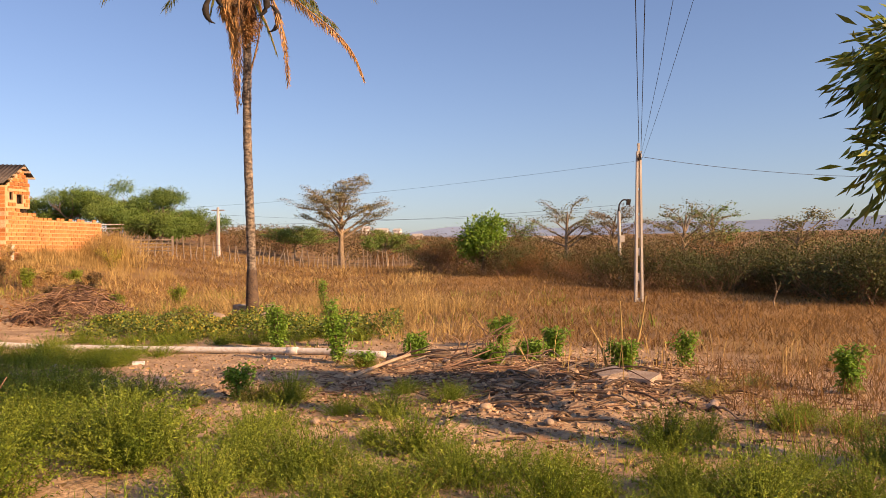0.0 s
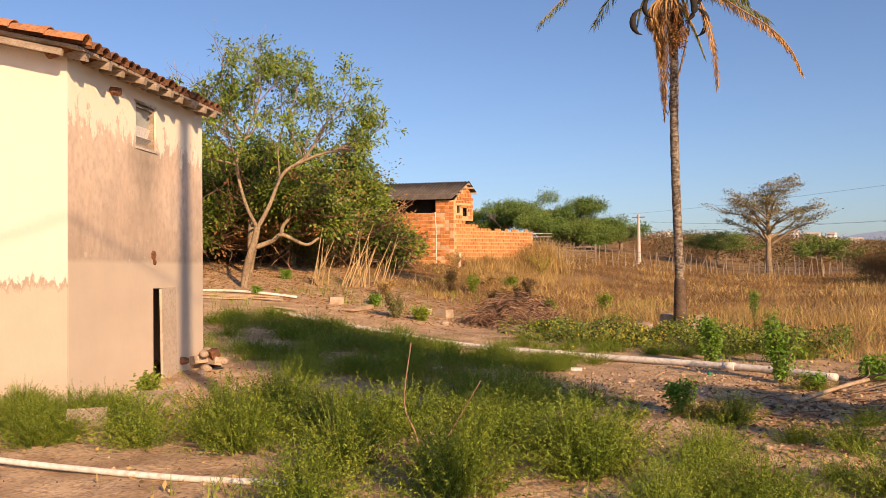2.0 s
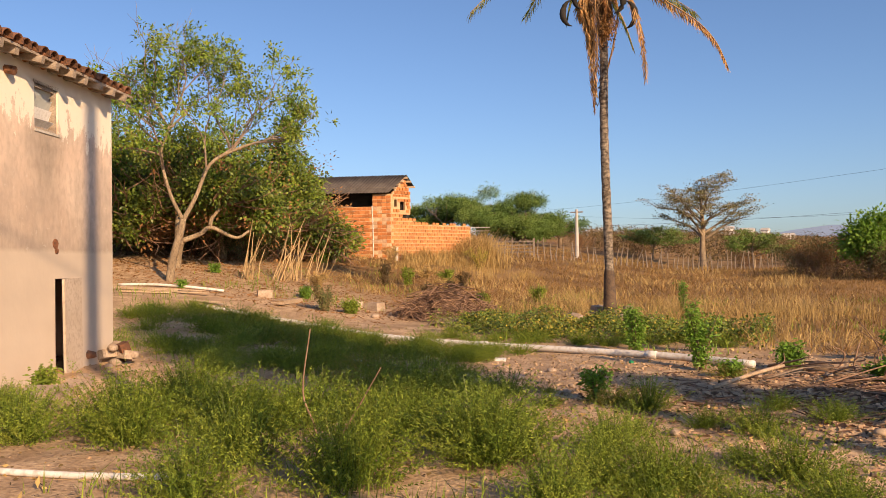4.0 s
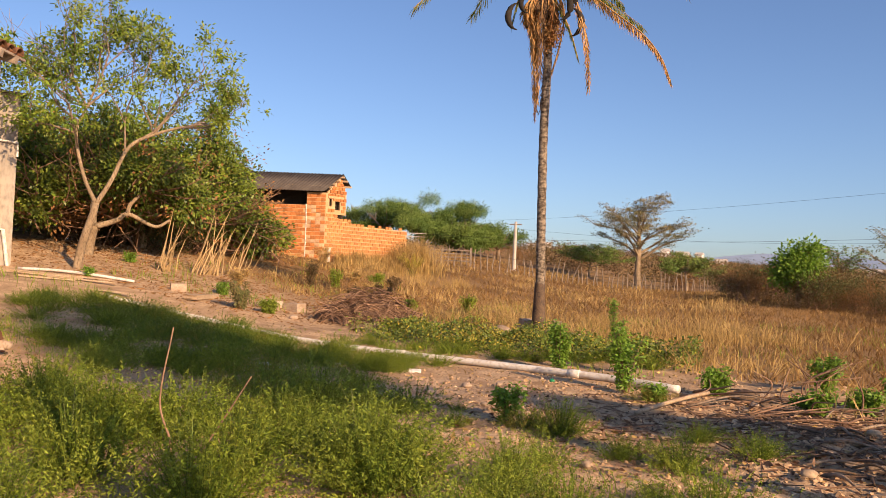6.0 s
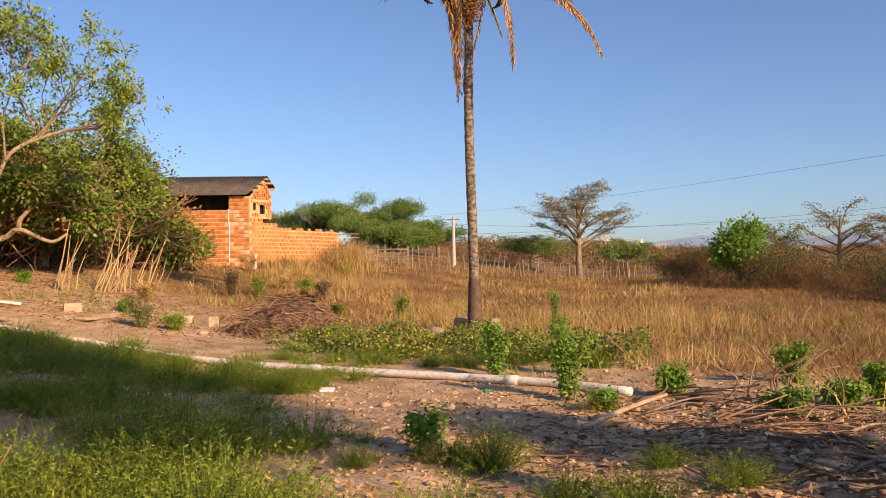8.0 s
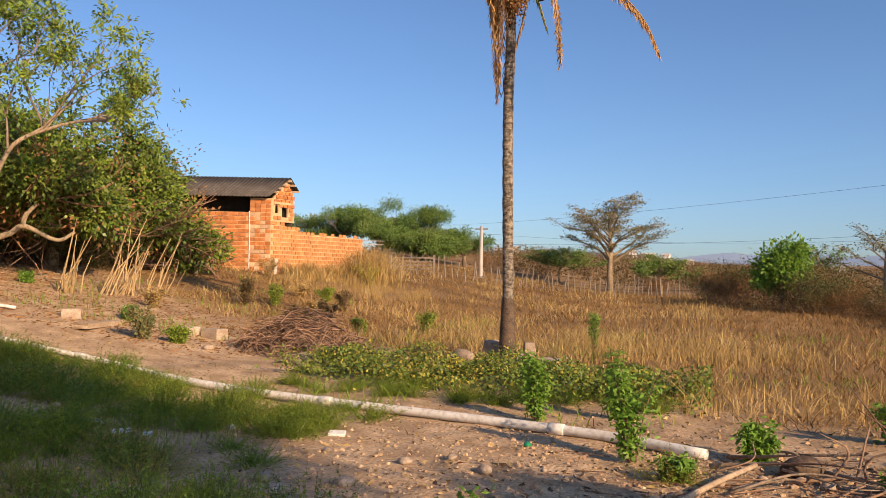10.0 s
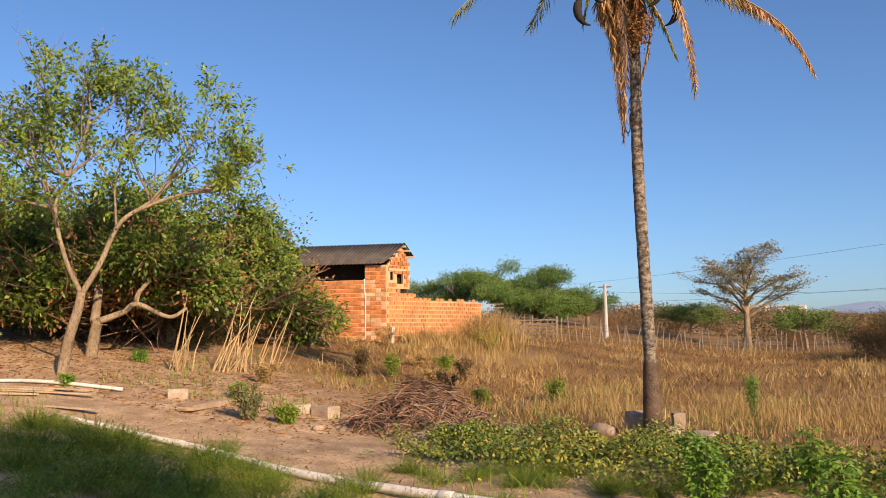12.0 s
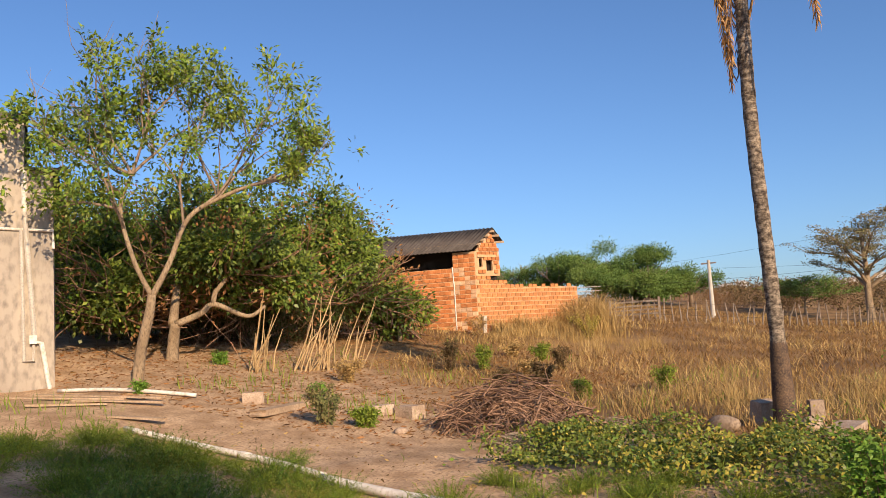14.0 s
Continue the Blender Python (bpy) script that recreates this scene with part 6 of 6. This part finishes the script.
def stones_and_clods():
    rng = random.Random(171)
    for i in range(90):
        if i < 55:
            x, y = rng.uniform(-4.5, 3.2), rng.uniform(7.5, 12.3)
        else:
            x, y = rng.uniform(-9.5, -3.5), rng.uniform(6.5, 13.0)
        s = rng.uniform(0.05, 0.13)
        stone(x, y, s * 1.3, s, s * 0.7, 200 + i, "stone", "small stone on the bare soil", M_STONE if i % 3 else M_PLANK)
    b = Build()
    for i in range(10000):
        x, y = rng.gauss(-1.0, 3.4), rng.gauss(9.8, 2.3)
        if not -11 < x < 5 or y < 4 or y > 16.5:
            continue
        s = 0.007 + 0.03 * rng.random() ** 2.5 * (1.4 if x > -0.5 else 1)
        m = Matrix.Translation(on(x, y, s * 0.1)) @ Euler((rng.uniform(-0.6, 0.6), rng.uniform(-0.6, 0.6), rng.uniform(0, 6.3))).to_matrix().to_4x4()
        ring = [(math.cos(w * 1.257), math.sin(w * 1.257)) for w in range(5)]
        v = [(p * s * rng.uniform(0.7, 1.2), q * s * rng.uniform(0.5, 1.0), -s * 0.25) for p, q in ring] + [(p * s * rng.uniform(0.35, 0.75), q * s * rng.uniform(0.3, 0.7), s * rng.uniform(0.3, 0.6)) for p, q in ring]
        b.add([m @ Vector(p) for p in v], [(i, (i + 1) % 5, 5 + (i + 1) % 5, 5 + i) for i in range(5)] + [(5, 6, 7, 8, 9)])
    tagged(new("clods", b.mesh("clods", M_CLOD)), "crumbled clods of dry soil", "soil", kind="stuff")


stones_and_clods()


for i in range(9):
    r = random.Random(400 + i)
    stone(-6.3 + r.gauss(0, 0.7), 11.6 + r.gauss(0, 0.8), r.uniform(0.08, 0.2), r.uniform(0.06, 0.12), 0.035, 400 + i, "scrap", "pale scrap of rubbish on the shaded soil", M_WHITE if i % 3 else M_STONE, flat=True, tilt=r.uniform(-14, 14))


def yard_litter():
    """Broken bark, leaves and crumbs lying on the bare soil."""
    nr = np.random.default_rng(175)

    def lay(n, x, y, lo, hi, m, label, flat=0.25):
        z = np.array([ground(a, c) for a, c in zip(x, y)]) + 0.006 + 0.02 * nr.random(n)
        d = nr.normal(size=(n, 3)) * (1, 0.7, flat)
        ln = nr.uniform(lo, hi, n)
        tagged(quads("yard_litter", flakes(np.stack([x, y, z], 1), d, ln, ln * nr.uniform(0.2, 0.6, n), nr), m), label, "litter", kind="stuff")

    n = 1300
    lay(n, nr.normal(0.9, 1.7, n), nr.normal(9.7, 1.5, n), 0.03, 0.1, M_SPATHE, "dark bark crumbs on the mound")
    n = 2600
    lay(n, nr.normal(0.9, 1.9, n), nr.normal(9.7, 1.7, n), 0.03, 0.1, M_TWIG, "brown bark crumbs on the mound")
    n = 4000
    lay(n, nr.uniform(-12, 3.5, n), nr.uniform(4.0, 16.5, n), 0.015, 0.05, M_LEAF_DULL, "dull dry leaves scattered on the soil")
    n = 3000
    lay(n, nr.uniform(-12, 3.5, n), nr.uniform(4.0, 16.5, n), 0.02, 0.09, M_STRAW, "straw bits scattered on the soil", 0.4)


yard_litter()


def branch(pts, r0, r1, name="branch", label="fallen dry branch on the soil", m=None, group="fallen branches", category="branch"):
    b = Build()
    c = curve_points([on(x, y, z) for x, y, z in pts], 5)
    b.tube(c, taper(len(c), r0, r1), 7)
    return tagged(new(name, b.mesh(name, m or M_TWIG, True)), label, category, group)


def branch_pile():
    rng = random.Random(181)
    branch([(-1.25, 10.5, 0.05), (-0.9, 11.2, 0.09), (-0.55, 11.85, 0.14)], 0.026, 0.022, "timber_pole", "bleached grey pole lying on the soil", M_PLANK)
    for i in range(32):
        f = rng.random()
        x, y = -0.5 + f * 3.0 + rng.gauss(0, 0.3), 12.1 - f * 2.4 + rng.gauss(0, 0.45)
        a = rng.gauss(-0.4, 1.1)
        ln = rng.uniform(0.4, 1.5)
        dx, dy = math.cos(a) * ln / 2, math.sin(a) * ln / 2
        z = rng.uniform(0.02, 0.16)
        branch([(x - dx, y - dy, z * 0.4), (x + rng.gauss(0, 0.08), y + rng.gauss(0, 0.08), z + 0.04), (x + dx, y + dy, z * rng.uniform(0.2, 2.6))], rng.uniform(0.007, 0.02), 0.005, m=M_BARK if i % 2 else M_TWIG)
    for i in range(10):
        x, y = rng.uniform(-0.3, 1.2), rng.uniform(11.6, 12.8)
        branch([(x, y, 0.0), (x + rng.gauss(0, 0.15), y, 0.3), (x + rng.gauss(0, 0.4), y + rng.gauss(0, 0.2), rng.uniform(0.4, 0.75))], 0.013, 0.005, label="thin dry branch standing out of the heap")
    b = Build()
    for i in range(700):
        x, y = rng.gauss(0.9, 1.3), rng.gauss(10.2, 1.2)
        a, ln = rng.gauss(-0.4, 0.6), rng.uniform(0.1, 0.5)
        p = on(x, y, 0.012)
        q = on(x + math.cos(a) * ln, y + math.sin(a) * ln, rng.uniform(0.01, 0.05))
        b.tube([p, q], [0.007, 0.004], 4)
    tagged(new("twig_litter", b.mesh("twig_litter", M_TWIG)), "scattered dry twigs and bark on the soil", "twigs", kind="stuff")
    # strips of dark bark and rotten wood bedded in the mound
    for i in range(90):
        x, y = rng.gauss(1.4, 0.95), rng.gauss(9.0, 1.15)
        ln, a = rng.uniform(0.15, 0.6), rng.gauss(-0.2, 0.8)
        c, q = math.cos(a) * ln / 2, math.sin(a) * ln / 2
        branch([(x - c, y - q, 0.01), (x, y, rng.uniform(0.03, 0.07)), (x + c, y + q, 0.015)], rng.uniform(0.009, 0.022), 0.008, "bark_strip", "dark strip of rotten bark on the mound", M_SPATHE if i % 3 else M_BARK, "bark on the mound", "bark")
    # two bent dry stalks in the weeds, and straw stalks by the field
    branch([(-3.55, 5.65, 0.0), (-3.6, 5.7, 0.25), (-3.74, 5.75, 0.5), (-3.7, 5.8, 0.98)], 0.010, 0.005, "dry_stalk", "thin bent dry stalk among the weeds", M_TWIG, "dry stalks", "stalk")
    branch([(-3.5, 5.65, 0.0), (-3.3, 5.75, 0.35), (-3.08, 5.8, 0.72)], 0.008, 0.004, "dry_stalk", "thin bent dry stalk among the weeds", M_TWIG, "dry stalks", "stalk")
    for dx, h in ((0.0, 0.9), (0.35, 0.95), (-0.4, 0.55)):
        branch([(2.25 + dx * 0.4, 11.0, 0.0), (2.3 + dx * 0.7, 11.05, h * 0.5), (2.3 + dx, 11.1, h)], 0.02, 0.009, "dry_stalk", "bleached dry stalk beside the field", M_STRAW, "dry stalks", "stalk")
    stone(-0.15, 12.3, 0.42, 0.3, 0.2, 190, "tree_stump", "dark rotten stump under the branches", M_SPATHE)
    stone(1.9, 9.9, 0.5, 0.3, 0.1, 191, "stone_slab", "flat pale stone on the mound", flat=True, tilt=10)
    stone(2.2, 9.6, 0.4, 0.25, 0.1, 192, "stone_slab", "flat pale stone on the mound", flat=True, tilt=-12)
    stone(4.0, 7.6, 0.2, 0.14, 0.13, 193, "stone_block", "pale brick piece on the soil", M_PLANK, flat=True)
    stone(-2.6, 12.35, 0.09, 0.07, 0.06, 194, "bottle", "green plastic scrap on the soil", M_PLASTIC_GREEN)


branch_pile()


def pipe(pts, r, label, joints=()):
    t = thing("pipe", label, "pipe", group="pipes on the ground")
    c = curve_points([on(x, y, r * 0.8) for x, y in pts], 8)
    for i, p in enumerate(c):
        p.z = base_ground(p.x, p.y) + r * 1.1 + 0.01
    b = Build()
    b.tube(c, [r] * len(c), 12)
    part("tube", b, M_PIPE, t, smooth=True)
    for f in joints:
        k = int(f * (len(c) - 2))
        b = Build()
        d = (c[k + 1] - c[k]).normalized()
        b.tube([c[k] - d * 0.09, c[k] - d * 0.08, c[k] + d * 0.08, c[k] + d * 0.09], [r * 1.05, r * 1.22, r * 1.22, r * 1.05], 12)
        part("collar", b, M_PIPE, t, "pipe socket collar", smooth=True)


pipe([(-0.95, 12.5), (-2.04, 13.05), (-3.9, 13.5), (-5.47, 13.8), (-6.9, 14.08), (-8.5, 14.4)], 0.052, "long white plastic pipe lying across the yard", (0.28, 0.62))
pipe([(-8.6, 14.55), (-9.6, 14.75), (-11.0, 14.75), (-12.4, 14.7)], 0.04, "white plastic pipe half hidden in grass", (0.5,))
pipe([(-4.0, 4.9), (-4.57, 4.71), (-5.11, 4.56), (-5.88, 4.42), (-6.73, 4.28), (-8.0, 4.1)], 0.025, "thin white pipe lying in the weeds")
pipe([(-14.0, 17.3), (-15.2, 16.8), (-16.6, 16.3)], 0.035, "thin white pipe running to the tank block")


def plank(x, y, ln, rz, seed):
    b = Build()
    r = random.Random(seed)
    b.box(pose(0, 0, 0.015), ln, 0.12, 0.028, 0.006, r)
    ob = new("plank", b.mesh("plank", M_PLANK))
    ob.matrix_world = pose(x, y, ground(x, y) + 0.02, 0, 4, rz)
    tagged(ob, "weathered plank lying on the soil", "plank", "planks by the tank block")


for i, (x, y, ln, rz) in enumerate(((-15.1, 16.1, 2.4, 24), (-15.4, 15.7, 2.0, 34), (-14.6, 15.2, 1.2, 60), (-14.4, 16.0, 1.6, 28), (-13.2, 15.2, 1.6, 12))):
    plank(x, y, ln, rz, i)

# ---- fence, poles and wires ----


def fence():
    rng = random.Random(201)
    t = thing("fence", "old fence of crooked grey stakes across the field", "fence")
    for i in range(58):
        f = i / 57
        x, y = -18.5 + 16.5 * f, 46 + 20 * f ** 0.8
        h = rng.uniform(0.8, 1.5)
        b = Build()
        p = on(x, y, -0.2)
        lx, ly = rng.gauss(0, 0.12), rng.gauss(0, 0.1)
        b.tube([p, p + Vector((lx * 0.3 + rng.gauss(0, 0.06), ly * 0.3, h * 0.5)), p + Vector((lx * h, ly * h, h + 0.2))], [0.05, 0.042, 0.03], 6)
        part("stake", b, M_POST, t)
    for k in range(3):
        b = Build()
        c = [on(-18.5 + 16.5 * f, 46 + 20 * f ** 0.8, 0.4 + 0.32 * k) for f in [j / 30 for j in range(31)]]
        b.tube(c, [0.006] * len(c), 4)
        part("wire", b, M_WIRE, t)
    g = thing("rail_gate", "weathered rail gate in the stake fence", "gate", on(-17.6, 49.5), rz=10)
    for k in range(4):
        b = Build()
        b.box(pose(0, 0, 0.3 + 0.22 * k), 2.6, 0.04, 0.07, 0.01, rng)
        part("rail", b, M_POST, g)
    for k in range(2):
        b = Build()
        b.box(pose(-1.3 + 2.6 * k, 0, 0.55), 0.11, 0.11, 1.2, 0.01, rng)
        part("post", b, M_POST, g)


fence()


def h_pole(x, y, h, label, lean=0.0):
    """Tapered concrete pole with a slotted web."""
    t = thing("utility_pole", label, "utility pole", (x, y, ground(x, y)))
    for s in (-1, 1):
        b = Build()
        w0, w1 = 0.11, 0.07
        b.add([(s * w0 + q * 0.035, r * 0.1, -0.4) for q in (-1, 1) for r in (-1, 1)] + [(s * w1 * 0.7 + q * 0.03 + lean, r * 0.07, h) for q in (-1, 1) for r in (-1, 1)],
              [(0, 1, 3, 2), (4, 6, 7, 5), (0, 4, 5, 1), (2, 3, 7, 6), (0, 2, 6, 4), (1, 5, 7, 3)])
        part("flange", b, M_CONCRETE, t)
    n = int(h / 0.75)
    for k in range(n + 1):
        z = h * k / n
        b = Build()
        w = 0.075 + (0.05 - 0.075) * k / n
        b.box(pose(lean * k / n, 0, min(z, h - 0.1)), w * 2 - 0.03, 0.08, 0.26 if z < h * 0.5 else h / n * 0.9)
        part("web", b, M_CONCRETE, t)
    b = Build()
    b.box(pose(lean, -0.1, h - 0.25), 0.1, 0.14, 0.08)
    b.tube([(lean, -0.14, h - 0.21), (lean, -0.14, h - 0.1)], [0.035, 0.03], 8)
    part("insulator", b, M_DARK, t, "dark wire clamp")
    return t


h_pole(6.42, 27.45, 5.0, "tapered concrete utility pole standing in dry grass", 0.12)
h_pole(3.65, 1.0, 11.2, "tall concrete utility pole beside the yard")
h_pole(-2.3, -9.5, 8.0, "concrete utility pole at the back of the yard")
def plain_pole(x, y, h):
    t = thing("utility_pole", "far plain grey utility pole beside the fence", "utility pole", on(x, y))
    b = Build()
    b.tube([(0, 0, -0.4), (0.02, 0, h)], [0.15, 0.09], 10)
    part("shaft", b, M_CONCRETE, t)
    b = Build()
    b.box(pose(0.02, 0, h - 0.2), 0.9, 0.08, 0.08)
    part("crossarm", b, M_POST, t)


plain_pole(-15.8, 57.9, 3.5)


def wire(a, c, sag, r=0.008):
    b = Build()
    a, c = Vector(a), Vector(c)
    pts = [a.lerp(c, i / 20) - Vector((0, 0, sag * 4 * (i / 20) * (1 - i / 20))) for i in range(21)]
    b.tube(pts, [r] * 21, 5)
    tagged(new("overhead_wire", b.mesh("overhead_wire", M_WIRE)), "thin dark overhead power line", "wire", "power lines")


PT = (6.54, 27.4, 4.75)
wire(PT, (-2.37, -9.5, 7.6), 0.3)
wire((6.6, 27.4, 4.85), (-2.05, -9.5, 7.75), 0.25)
wire((6.6, 27.4, 4.8), (1.6, 2.0, 7.4), 0.3, 0.005)
wire((6.65, 27.4, 4.7), (2.2, 2.0, 7.4), 0.3, 0.005)
wire(PT, (21, 31.5, 4.3), 0.35)
wire((6.4, 27.5, 4.6), (-40, 75, 7.2), 0.9, 0.004)
wire((11.5, 52, 4.7), (-34, 62, 5.2), 0.8, 0.007)
wire((-15.8, 57.9, 4.95), (11.5, 54, 4.5), 0.5, 0.006)


def street_lamp():
    t = thing("street_lamp", "thin grey lamp post with a dark hooked lamp", "street lamp", on(8.1, 38))
    b = Build()
    b.tube([(0, 0, -0.5), (0, 0, 3.45)], [0.09, 0.07], 8)
    part("post", b, M_CONCRETE, t)
    b = Build()
    c = curve_points([(0, 0, 3.35), (0.03, 0, 3.75), (0.22, 0, 3.98), (0.42, 0, 3.95)], 5)
    b.tube(c, [0.035] * len(c), 6)
    part("arm", b, M_DARK, t)
    b = Build()
    b.box(pose(0.46, 0, 3.88, 0, 10, 0), 0.17, 0.15, 0.26)
    part("lamp_head", b, M_DARK, t)
    b = Build()
    b.box(pose(0.12, 0, 2.2), 0.2, 0.2, 0.3)
    part("meter_box", b, M_CONCRETE, t)


street_lamp()


def bare_sapling(x, y, h):
    rng = random.Random(211)
    t = thing("bare_sapling", "small leafless grey sapling in the grass", "sapling")
    b, tips = Build(), []
    grow(b, tips, on(x, y, -0.1), (0, 0, 1), h * 0.5, 0.03, 2, rng, 0.5, 0.2, (2, 3), 5)
    part("stem", b, M_BARK_PALE, t)


bare_sapling(10.4, 26.2, 1.1)
